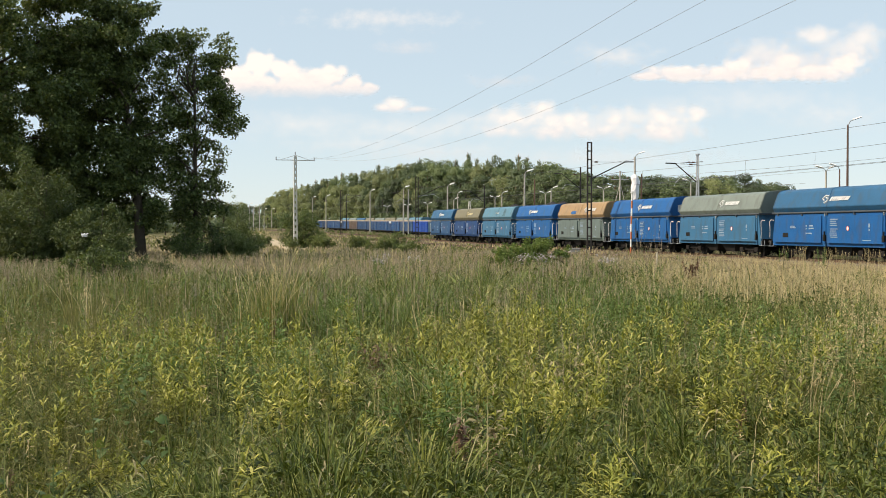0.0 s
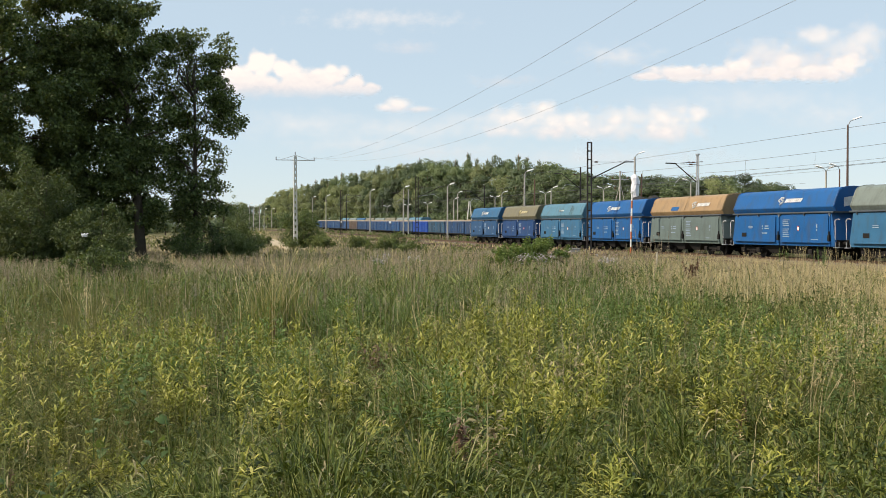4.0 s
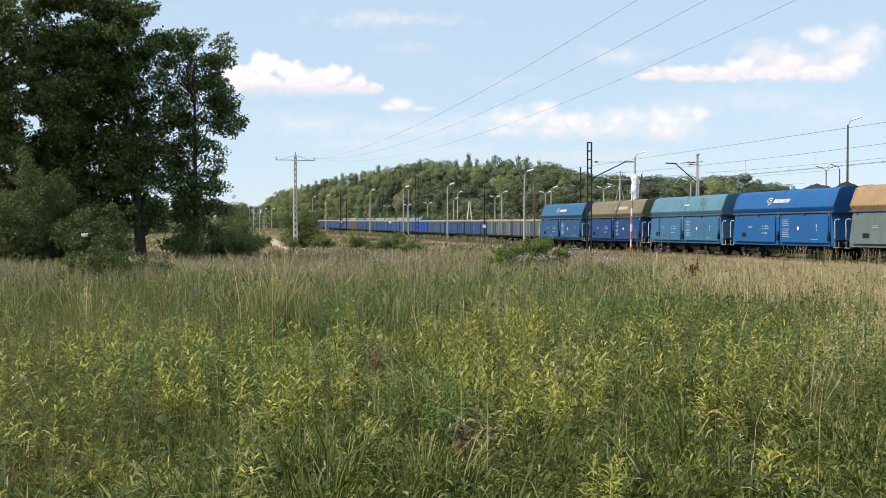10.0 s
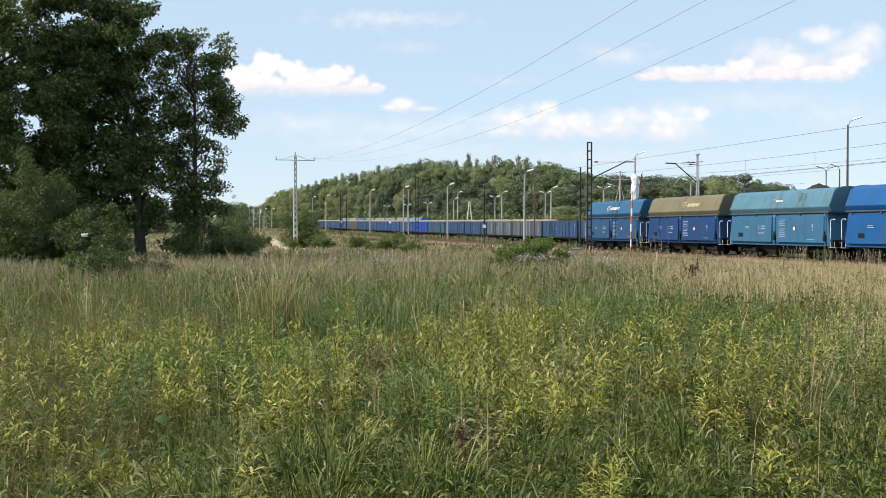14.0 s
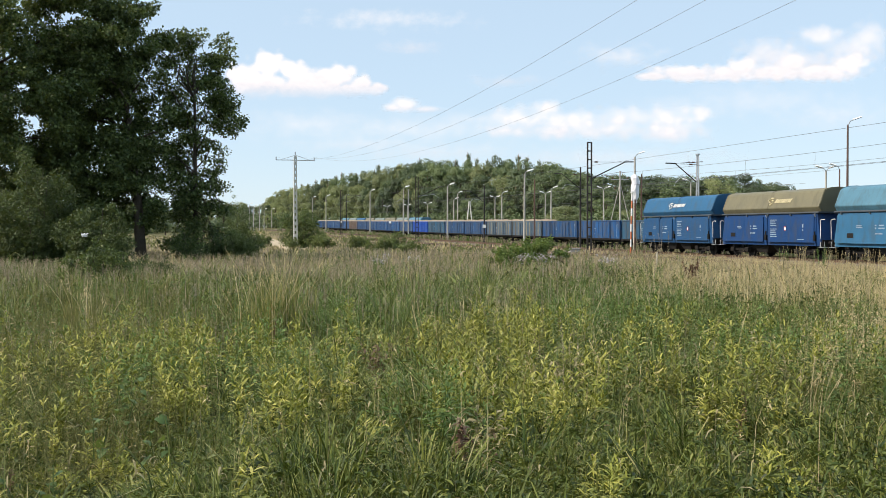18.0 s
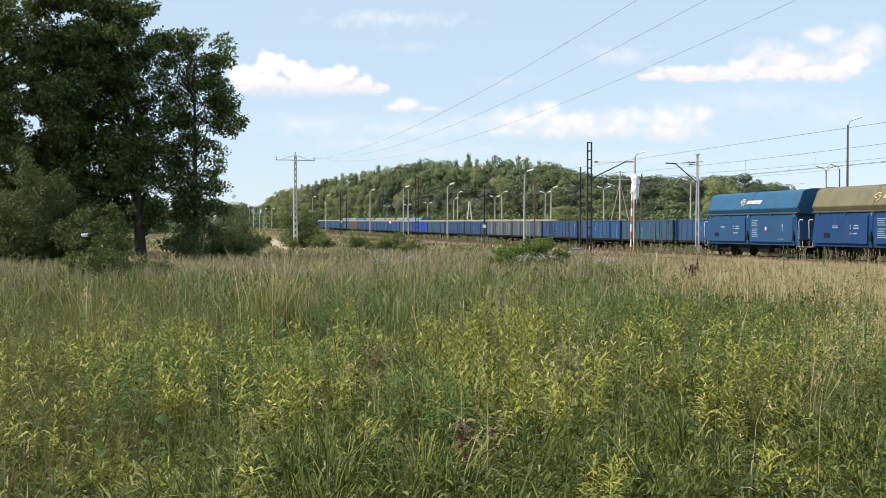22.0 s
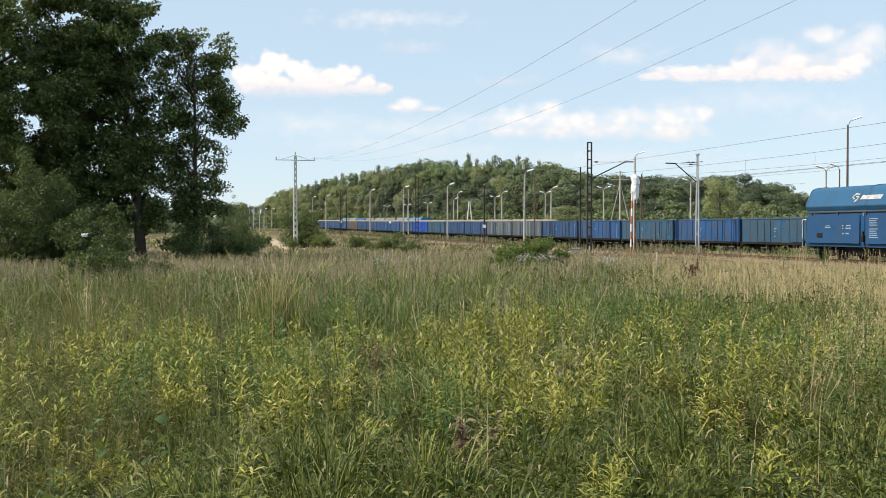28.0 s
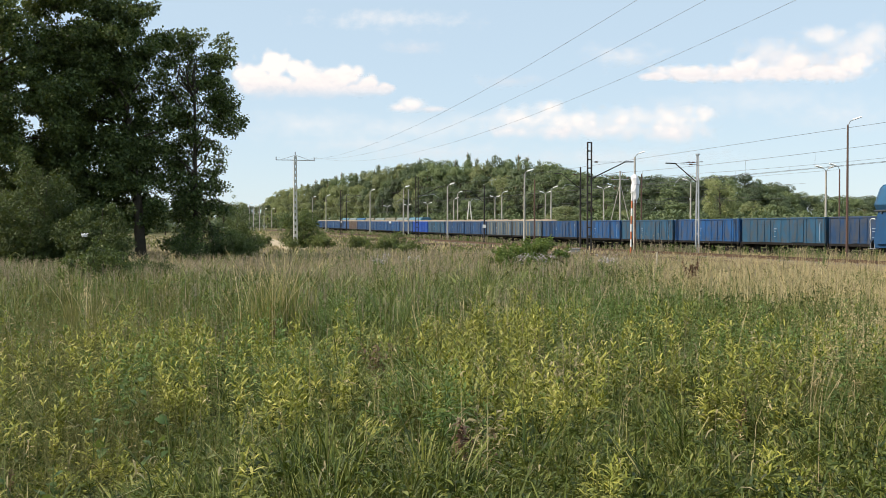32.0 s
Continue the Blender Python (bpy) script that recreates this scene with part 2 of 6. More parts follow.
def build_track(c, z, u0, u1, label):
    """Ballast bed, two rails and sleepers. z: height of the rail heads."""
    top = thing("railway_track", label, "railway track", kind="structure")
    us = np.arange(u0, u1 + 0.1, 8.0)
    bed, near, far = Shape(), Shape(), Shape()

    def sweep(shape, prof):
        n = len(prof)
        vs, fs = [], []
        for u in us:
            for a, h in prof:
                p = spot(c + a, u, z)
                vs.append((p.x, p.y, p.z + h))
        for i in range(len(us) - 1):
            for j in range(n):
                j2 = (j + 1) % n
                fs.append((i * n + j, i * n + j2, (i + 1) * n + j2, (i + 1) * n + j))
        fs += [tuple(range(n)), tuple((len(us) - 1) * n + j for j in reversed(range(n)))]
        shape.add(vs, fs)
    sweep(bed, [(-2.1, -0.62), (2.1, -0.62), (1.5, -0.2), (-1.5, -0.2)])
    for s, shape in ((-1, near), (1, far)):
        a = s * 0.752
        sweep(shape, [(a - .06, -.165), (a + .06, -.165), (a + .06, -.15), (a + .012, -.13), (a + .012, -.04), (a + .035, -.03),
                      (a + .035, 0), (a - .035, 0), (a - .035, -.03), (a - .012, -.04), (a - .012, -.13), (a - .06, -.15)])
    part("ballast_bed", bed, M_BALLAST, top, "stained crushed stone ballast")
    part("rail", near, M_RAIL, top, "rusty steel rail")
    part("rail", far, M_RAIL, top, "rusty steel rail")
    block = Shape().prism([(-1.25, -.24), (1.25, -.24), (1.25, -.17), (1.1, -.165), (-1.1, -.165), (-1.25, -.17)], -.12, .12).mesh("sleeper")
    for u in np.arange(max(u0, -95), min(u1, -45), 0.62):
        part("sleeper", block, M_SLEEPER, top, at=track_pose(c, float(u), z))


build_track(32.2, -0.03, -330, -20, "overgrown rusty track in dry grass before the freight train")
build_track(39.95, 0.0, -360, 30, "ballasted track under the moving hopper train")
build_track(48.95, -0.45, -360, 0, "siding track under the parked open wagons")
build_track(54.3, -0.8, -360, -150, "siding track behind the parked open wagons")


# ---- wagons ----
def wagon_paint(name, base, rough=0.5, dirt=0.57, var=0.16, grime=None):
    return surface(name, base, rough, 0, var, grain=18, blotch=0.8, dirt=grime or (0.5 * base[0] + 0.03, 0.5 * base[1] + 0.028, 0.5 * base[2] + 0.02), dirt_at=dirt,
                   streak=(1.1, 1.1, 0.35), bump=0.006, spec=0.3)


P_BLUE = wagon_paint("blue_wagon_paint", (0.003, 0.087, 0.265))
P_BLUE_DULL = wagon_paint("dull_blue_wagon_paint", (0.012, 0.066, 0.165))
P_BLUE_DARK = wagon_paint("dark_blue_wagon_paint", (0.006, 0.044, 0.148))
P_BLUE_ROOF = wagon_paint("sunned_blue_roof_paint", (0.018, 0.098, 0.20))
P_TEAL = wagon_paint("teal_wagon_paint", (0.028, 0.125, 0.235))
P_TEAL_ROOF = wagon_paint("faded_teal_roof_paint", (0.072, 0.182, 0.25))
P_GREYGREEN = wagon_paint("grey_green_wagon_paint", (0.11, 0.15, 0.145))
P_GREY_ROOF = wagon_paint("dusty_grey_green_roof_paint", (0.155, 0.19, 0.172))
P_BEIGE = wagon_paint("faded_olive_beige_paint", (0.155, 0.143, 0.088))
P_OCHRE = wagon_paint("rusty_ochre_roof_paint", (0.30, 0.20, 0.105))
P_BRIGHT = wagon_paint("bright_ultramarine_paint", (0.008, 0.056, 0.30), dirt=0.75)
P_RUSTBLUE = wagon_paint("rust_streaked_blue_paint", (0.045, 0.085, 0.13), dirt=0.45)
G_BLUE = wagon_paint("blue_open_wagon_paint", (0.008, 0.070, 0.205), .6, .5, .3, (0.065, 0.066, 0.066))
G_DULL = wagon_paint("dull_blue_open_wagon_paint", (0.010, 0.058, 0.16), .6, .5, .3, (0.065, 0.066, 0.066))
G_TEAL = wagon_paint("dusty_teal_open_wagon_paint", (0.018, 0.078, 0.145), .65, .5, .3, (0.065, 0.066, 0.066))
G_DARK = wagon_paint("dark_blue_open_wagon_paint", (0.016, 0.05, 0.12), .6, .5, .3, (0.065, 0.066, 0.066))
P_BROWN = wagon_paint("brown_wagon_paint", (0.10, 0.07, 0.055))


def ring(x, z, r0, r1, y, seg=20):
    """A flat ring or disc, 6 mm thick, on a side wall."""
    s = Shape()
    vs = []
    for j in range(seg):
        t = 2 * math.pi * j / seg
        for r in (r0, r1):
            vs += [(x + r * 0.8 * math.cos(t), y, z + r * math.sin(t))]
    fs = [(2 * j, 2 * j + 1, 2 * ((j + 1) % seg) + 1, 2 * ((j + 1) % seg)) for j in range(seg)]
    return s.add(vs, fs)


ME_BARS = {}


def writing(parent, bars, at):
    """Lines of writing too small to read, as plain bars 6 mm proud of the plate."""
    for x0, x1, z, h in bars:
        key = (round(x1 - x0, 3), h)
        if key not in ME_BARS:
            ME_BARS[key] = Shape().box(0, x1 - x0, -.006, 0, 0, h).mesh("text_bar")
        part("text_bar", ME_BARS[key], M_WHITE_WORN, parent, "faded white writing", at=at @ pose(x0, 0, z))


def make_bogie_meshes():
    fr = Shape()
    for s in (-1, 1):
        y = s * 1.0
        fr.prism([(y - .07, .42), (y + .07, .42), (y + .07, .62), (y - .07, .62)], -1.15, 1.15)
        for x in (-.9, .9):
            fr.chamfer(x - .2, x + .2, y - .12 + .1 * s, y + .12 + .1 * s, .3, .62, .04)
        for x in (-.22, 0, .22):
            fr.tube([(x, y, .3), (x, y, .62)], .085, 8)
        fr.box(-.38, .38, y - .12, y + .12, .24, .31)
    fr.chamfer(-.22, .22, -1.0, 1.0, .5, .72, .05)
    ws = Shape()
    for s in (-1, 1):
        y = s * .75
        ws.tube([(0, y - .065, 0), (0, y - .035, 0)], .49, 20)
        ws.tube([(0, y - .035, 0), (0, y + .065, 0)], .46, 20)
        ws.tube([(0, s * .815, 0), (0, s * .835, 0)], .34, 16)
        ws.tube([(0, s * .8, 0), (0, s * 1.08, 0)], .10, 10)
    ws.tube([(0, -.8, 0), (0, .8, 0)], .085, 10)
    for a in range(5):
        t = 2 * math.pi * a / 5
        for s in (-1, 1):
            ws.box(.22 * math.cos(t) - .035, .22 * math.cos(t) + .035, s * .835 - .02, s * .835 + .02, .22 * math.sin(t) - .035, .22 * math.sin(t) + .035)
    return fr.mesh("bogie_frame"), ws.mesh("wheelset")


ME_BOGIE, ME_WHEELSET = make_bogie_meshes()
ME_BUFFER = Shape().tube([(0, 0, 0), (.32, 0, 0)], .09, 10).tube([(.3, 0, 0), (.55, 0, 0)], .06, 10).tube([(.55, 0, 0), (.6, 0, 0)], .22, 14).mesh("buffer")
ME_HOOK = Shape().box(0, .25, -.05, .05, -.06, .06).tube([(.25, 0, 0), (.38, 0, .03), (.42, 0, -.08), (.34, 0, -.14)], .03, 6).tube([(.3, -.1, -.05), (.42, -.1, -.4), (.42, .1, -.4), (.3, .1, -.05)], .022, 6).mesh("coupling")


def bogies(wagon, xs):
    spun = []
    for x in xs:
        b = part("bogie", ME_BOGIE, M_STEEL_DARK, wagon, "grimy dark steel bogie", at=pose(x, 0, 0))
        for dx in (-.9, .9):
            spun.append(part("wheelset", ME_WHEELSET, M_STEEL_DARK, b, "worn steel wheels on an axle", at=pose(dx, 0, .46)))
    return spun


def end_gear(wagon, half):
    for s in (-1, 1):
        turn = 0 if s > 0 else 180
        for y in (-.875, .875):
            part("buffer", ME_BUFFER, M_STEEL_DARK, wagon, "greasy round buffer", at=pose(s * (half - .6), y, 1.03, 0, 0, turn))
        part("coupling", ME_HOOK, M_STEEL_DARK, wagon, "screw coupling on a draw hook", at=pose(s * (half - .42), 0, 1.0, 0, 0, turn))


HB = 5.49          # half length of a hopper's body
HOPPER_PITCH = 12.5


def hopper_meshes():
    d = {}
    w = 1.45
    # lower tub: wide sides, kicked-in sill, hopper slopes to the outlets below
    s = Shape()
    q, e0, e1 = w - .02, HB + .10, HB - .22      # end walls rake inwards towards the rim
    s.add([(-e0, -q, 1.1), (e0, -q, 1.1), (e0, q, 1.1), (-e0, q, 1.1), (-e1, -q, 2.8), (e1, -q, 2.8), (e1, q, 2.8), (-e1, q, 2.8)],
          [(3, 2, 1, 0), (4, 5, 6, 7), (0, 1, 5, 4), (1, 2, 6, 5), (2, 3, 7, 6), (3, 0, 4, 7)])
    s.prism([(-w + .06, .82), (w - .06, .82), (w - .02, 1.1), (-w + .02, 1.1)], -HB - .05, HB + .05)
    d["body"] = s.mesh("body")
    s = Shape()
    s.add([(-.95, -1.2, .82), (.95, -1.2, .82), (.95, 1.2, .82), (-.95, 1.2, .82),
           (-.5, -1.0, .3), (.5, -1.0, .3), (.5, 1.0, .3), (-.5, 1.0, .3)],
              [(0, 1, 5, 4), (1, 2, 6, 5), (2, 3, 7, 6), (3, 0, 4, 7), (4, 5, 6, 7), (3, 2, 1, 0)])
    d["chute"] = s.mesh("discharge_chute")
    s = Shape()
    s.chamfer(-5.65, 5.65, -.35, .35, .78, 1.1, .03)
    for x in (-5.65, 5.45):
        s.box(x, x + .2, -1.32, 1.32, .8, 1.2)
    for x in (-5.72, 5.5):
        s.box(x, x + .22, -1.25, 1.25, 1.1, 1.16)
    d["frame"] = s.mesh("underframe")
    # side plates between posts
    for key, x0, x1 in (("plate_rear", -HB + .26, -.40), ("plate_front", .24, HB - .46)):
        s = Shape()
        s.prism([(-.085, 1.08), (.02, 1.08), (.02, 2.66), (-.06, 2.66)], x0, x1)
        s.box(x0, x1, -.105, .0, 1.03, 1.10)
        d[key] = s.mesh("side_plate")
    s = Shape()
    s.prism([(-.04, .82), (.02, .82), (.02, 2.7), (-.03, 2.7)], -.07, .07)
    s.box(-.10, .10, -.09, 0, 1.02, 1.10)
    d["gusset"] = Shape().prism([(-.05, 2.62), (.0, 2.62), (.0, 2.80), (-.09, 2.80)], -.035, .035).mesh("gusset")
    d["latch"] = Shape().chamfer(-.09, .09, -.13, 0, 1.14, 1.5, .02).box(-.03, .03, -.11, 0, 1.5, 1.72).mesh("latch")
    d["post"] = s.mesh("door_post")
    # rim beam under the upper bin
    s = Shape()
    for sy in (-1, 1):
        s.chamfer(-HB - .02, HB + .02, sy * (w + .01) - .06, sy * (w + .01) + .06, 2.83, 2.93, .02)
        for i in range(5):
            x = -HB + .6 + i * 2.5
            s.box(x - .05, x + .05, sy * w - .07, sy * w + .07, 2.70, 2.83)
    for x in (-HB - .02, HB - .1):
        s.box(x, x + .12, -w, w, 2.83, 2.93)
    d["rim"] = s.mesh("rim_beam")
    # upper bin: flares out above the rim, then curves in to the roof
    half = [(1.30, 2.93), (1.45, 3.18), (1.46, 3.22), (1.45, 3.27), (1.10, 4.14), (1.03, 4.24), (.88, 4.32), (.5, 4.40), (0, 4.43)]
    prof = [(-y, z) for y, z in half] + [(y, z) for y, z in reversed(half[:-1])]
    s = Shape()
    n = len(prof)
    xs = [-HB - .07, -HB + .02, -2.6, 0, 2.6, HB - .10, HB - .02]
    k = [0.985, 1, 1, 1, 1, 1, .985]
    vs = []
    for x, q in zip(xs, k):
        vs += [(x, y * q, 2.93 + (z - 2.93) * q) for y, z in prof]
    fs = []
    for i in range(len(xs) - 1):
        for j in range(n):
            j2 = (j + 1) % n
            fs.append((i * n + j, (i + 1) * n + j, (i + 1) * n + j2, i * n + j2))
    fs += [tuple(range(n)), tuple((len(xs) - 1) * n + j for j in reversed(range(n)))]
    s.add(vs, fs)
    d["bin"] = s.mesh("upper_bin")
    pts = [(0, y * 1.006, 2.93 + (z - 2.93) * 1.006) for y, z in prof[1:-1]]
    d["seam"] = Shape().tube(pts, .022, 5).mesh("roof_rib")
    d["patch"] = Shape().add([(0, -1.455, 3.30), (1.15, -1.455, 3.30), (1.15, -1.350, 3.56), (0, -1.350, 3.56),
                              (0, -1.40, 3.28), (1.15, -1.40, 3.28), (1.15, -1.235, 3.69), (0, -1.235, 3.69)],
                             [(0, 1, 2, 3), (7, 6, 5, 4), (0, 4, 5, 1), (1, 5, 6, 2), (2, 6, 7, 3), (3, 7, 4, 0)]).mesh("repair_patch")
    # dust that ran down the side of the bin
    vs, n = [], 6
    for i in range(n + 1):
        f = i / n
        y, z = -1.456 + .352 * f, 3.285 + .86 * f
        w0, w1 = -.30 - .10 * math.sin(i * 2.3), .34 + .12 * math.sin(i * 1.7 + 1)
        vs += [(w0, y, z), (w1, y, z), (w1, y + .03, z - .012), (w0, y + .03, z - .012)]
    fs = []
    for i in range(n):
        a = i * 4
        fs += [(a, a + 1, a + 5, a + 4), (a + 1, a + 2, a + 6, a + 5), (a + 2, a + 3, a + 7, a + 6), (a + 3, a, a + 4, a + 7)]
    d["stain"] = Shape().add(vs, fs + [(3, 2, 1, 0), (n * 4, n * 4 + 1, n * 4 + 2, n * 4 + 3)]).mesh("dust_stain")
    # low heap left lying on the roof
    s = Shape()
    nx, ny = 12, 6
    vs, fs = [], []
    for i in range(nx + 1):
        for j in range(ny + 1):
            u, v = 2 * i / nx - 1, 2 * j / ny - 1
            e = max(0, 1 - u * u) * max(0, 1 - v * v)
            vs.append((u * .75, v * .6, 4.36 + e ** .7 * (.30 + .07 * math.sin(i * 2.7 + j * 1.3) + .05 * math.cos(i * 5.1))))
    for i in range(nx):
        for j in range(ny):
            a = i * (ny + 1) + j
            fs.append((a, a + ny + 1, a + ny + 2, a + 1))
    d["heap"] = s.add(vs, fs).mesh("roof_heap", True)
    # white bent grab rail at a corner, with step below
    s = Shape().tube([(0, 0, 1.25), (.03, -.05, 1.3), (.03, -.05, 1.75), (.0, -.05, 2.35), (.05, 0, 2.45), (.3, 0, 2.45), (.34, 0, 2.4)], .017, 6)
    d["grab"] = s.mesh("grab_rail")
    s = Shape().box(-.05, .42, -.2, .12, .74, .77).tube([(0, -.1, .74), (0, -.1, 1.1)], .02, 5).tube([(.36, -.1, .74), (.36, -.1, 1.1)], .02, 5)
    d["step"] = s.mesh("foot_step")
    # emblem in plain strokes on the upper bin, writing as bars
    s = Shape()
    s.tube([(.62, 0, .2), (.3, 0, .24), (.0, 0, .02), (.25, 0, -.12)], .06, 5)
    s.tube([(.36, 0, .06), (.62, 0, .02), (.5, 0, -.2), (.3, 0, -.3)], .06, 5)
    d["emblem"] = s.mesh("emblem")
    t = Shape()
    x = .85
    for w in (.15, .13, .16, .15, .17, .14, .16, .16, .15):
        k = .55
        t.add([(x - .12 * k, -.012, -.15), (x + w - .12 * k, -.012, -.15), (x + w + .13 * k, -.012, .14), (x + .13 * k, -.012, .14),
               (x - .12 * k, .012, -.15), (x + w - .12 * k, .012, -.15), (x + w + .13 * k, .012, .14), (x + .13 * k, .012, .14)],
              [(0, 1, 2, 3), (7, 6, 5, 4), (0, 4, 5, 1), (1, 5, 6, 2), (2, 6, 7, 3), (3, 7, 4, 0)])
        x += w + .065
    d["lettering"] = t.mesh("lettering_bars")
    d["bars_block"] = [(0, .72 - .13 * ((i * 7) % 4) / 3, 2.42 - i * .12 - (.1 if i > 3 else 0), .05) for i in range(9)]
    d["bars_number"] = [(0, .12, 2.02, .08), (.35, .75, 2.02, .08), (0, .1, 1.86, .08), (.3, .8, 1.86, .08), (0, .62, 1.56, .08), (.1, .35, 1.56, .08)]
    d["bars_small"] = [(0, .55, 1.92, .05), (0, .5, 2.02, .05)]
    d["bars_mark"] = [(0, .12, 1.95, .22), (.02, .1, 1.75, .12), (-.5, .2, 1.2, .04)]
    d["oval"] = ring(0, 1.9, 0, .14, -.008).mesh("oval_emblem")
    d["oval_ring"] = ring(0, 1.9, .11, .15, -.012).mesh("oval_ring")
    s = Shape().box(0, .55, -.012, 0, 1.35, 1.62)
    d["plate_box"] = s.mesh("label_frame")
    s = Shape().tube([(0, 0, 2.0), (.1, 0, 2.02)], .33, 16).tube([(-.25, 0, 1.2), (-.25, 0, 1.9)], .05, 6)
    d["air"] = Shape().tube([(-.5, 0, 0), (.5, 0, 0)], .22, 14).mesh("air_tank")
    return d


HM = hopper_meshes()
M_MARK_TAN = surface("faded_tan_marking", (0.50, 0.44, 0.27), 0.7, 0, 0.2, blotch=3, dirt=(0.28, 0.25, 0.16))
M_MARK = surface("weathered_white_marking", (0.58, 0.60, 0.60), 0.6, 0, 0.2, blotch=3, dirt=(0.3, 0.33, 0.35))


def hopper_wagon(body, roof, label, plates=None, patch=None, mark=1.0, mark_at=-.55, card=False, heaps=(), stain=None, ink=None):
    w = thing("hopper_wagon", label, "hopper wagon", group="wagons of the moving freight train")
    plates = plates or body
    part("underframe", HM["frame"], M_STEEL_DARK, w, "grimy dark underframe")
    part("body", HM["body"], body, w)
    for x in (-1.15, 1.15):
        part("discharge_chute", HM["chute"], M_STEEL_DARK, w, "dark discharge chute", at=pose(x, 0, 0))
    part("rim_beam", HM["rim"], M_FLANGE, w, "grey steel rim beam")
    b = part("upper_bin", HM["bin"], roof, w, "rounded upper bin", smooth=False)
    for x in (-HB + .06, 0.0, HB - .06):
        part("roof_rib", HM["seam"], roof, b, at=pose(x, 0, 0))
    if patch:
        part("repair_patch", HM["patch"], patch, b, "blue repair patch", at=pose(-2.1, 0, 0))
    for x, size in heaps:
        part("roof_heap", HM["heap"], M_COAL, b, "low heap of black coal on the roof", at=pose(x, .1, 0) @ Matrix.Diagonal((size, 1, 1, 1)))
    if stain is not None:
        part("dust_stain", HM["stain"], M_DUST, b, "dark dust run down the side", at=pose(stain, 0, 0))
    part("air_tank", HM["air"], M_STEEL_DARK, w, at=pose(-2.7, -.7, .68))
    for side, turn in ((-1, 0), (1, 180)):
        face = pose(0, 0, 0, 0, 0, turn) @ pose(0, -1.44, 0)
        for key in ("plate_rear", "plate_front"):
            p = part("side_plate", HM[key], plates, w, at=face)
            if key == "plate_rear":
                writing(p, HM["bars_small"], pose(-3.5, -.086, 0))
                writing(p, HM["bars_number"], pose(-1.9, -.086, 0))
                part("label_frame", HM["plate_box"], M_STEEL_DARK, p, "dark label frame", at=pose(-4.3, -.084, 0))
            else:
                writing(p, HM["bars_block"], pose(.45, -.086, 0))
                writing(p, HM["bars_mark"], pose(3.9, -.086, 0))
                part("oval_emblem", HM["oval"], M_WHITE, p, "white oval badge", at=pose(2.1, -.086, 0))
                part("oval_ring", HM["oval_ring"], M_RED, p, "red oval rim", at=pose(2.1, -.086, 0))
        for x in (-.08, HB - .36):
            part("door_post", HM["post"], body, w, "door post", at=face @ pose(x, 0, 0))
            part("gusset", HM["gusset"], M_GALV, w, "pale steel gusset", at=face @ pose(x, 0, 0))
            part("latch", HM["latch"], M_STEEL_DARK, w, "dark door latch", at=face @ pose(x, 0, 0))
        at = pose(0, 0, 0, 0, 0, turn) @ pose(mark_at, -1.305, 3.68, -22, 0, 0) @ Matrix.Diagonal((mark * .9, 1, mark * .9, 1))
        part("emblem", HM["emblem"], ink or M_MARK, w, "faded tan emblem strokes" if ink else "white emblem strokes", at=at)
        tagged(part("lettering", HM["lettering"], ink or M_MARK, w, at=at), "%s lettering bars beside the emblem" % ("tan" if ink else "white"), kind="stuff")
        for x in (-HB - .42, HB + .08):
            part("grab_rail", HM["grab"], M_WHITE, w, "white bent grab rail", at=pose(0, 0, 0, 0, 0, turn) @ pose(x, -1.38, 0))
            part("foot_step", HM["step"], M_GALV, w, at=pose(0, 0, 0, 0, 0, turn) @ pose(x, -1.3, 0))
    if card:
        part("end_card", Shape().add([(HB + .005, -.75, 3.2), (HB + .005, .0, 3.35), (HB + .005, .0, 3.85), (HB + .005, -.75, 3.75),
                                      (HB - .01, -.75, 3.2), (HB - .01, .0, 3.35), (HB - .01, .0, 3.85), (HB - .01, -.75, 3.75)],
                                     [(0, 1, 2, 3), (7, 6, 5, 4), (0, 4, 5, 1), (1, 5, 6, 2), (2, 6, 7, 3), (3, 7, 4, 0)]), M_MARK, w, "whitish card on the end wall")
    end_gear(w, HOPPER_PITCH / 2)
    return w, bogies(w, (-3.75, 3.75))


TRAIN = [
    hopper_wagon(P_BLUE_DULL, P_BLUE_ROOF, "dull blue covered hopper wagon, last of the freight train", P_BLUE_DULL, mark_at=-1.25),
    hopper_wagon(P_BLUE_DARK, P_BEIGE, "blue hopper wagon with faded olive beige roof", mark_at=-0.05, ink=M_MARK_TAN),
    hopper_wagon(P_TEAL, P_TEAL_ROOF, "teal hopper wagon with dusty teal roof", mark=.45, mark_at=-0.55, heaps=((2.3, 1.0),), stain=2.5),
    hopper_wagon(P_BLUE, P_BLUE, "bright blue covered hopper wagon on the track", mark_at=-1.6, heaps=((1.7, 1.5), (4.6, .7))),
    hopper_wagon(P_GREYGREEN, P_OCHRE, "grey-green hopper wagon with rusty ochre roof", patch=P_BLUE, mark_at=1.0),
    hopper_wagon(P_BLUE, P_BLUE, "bright blue covered hopper wagon on the track", mark_at=-0.35, card=True),
    hopper_wagon(P_TEAL, P_GREY_ROOF, "teal hopper wagon with grey-green roof", mark_at=0.15),
    hopper_wagon(P_BLUE, P_BLUE_ROOF, "blue covered hopper wagon with lighter roof", mark_at=-0.55),
    hopper_wagon(P_BLUE, P_BLUE, "bright blue covered hopper wagon on the track", mark_at=-0.55),
]

GON = 11.71


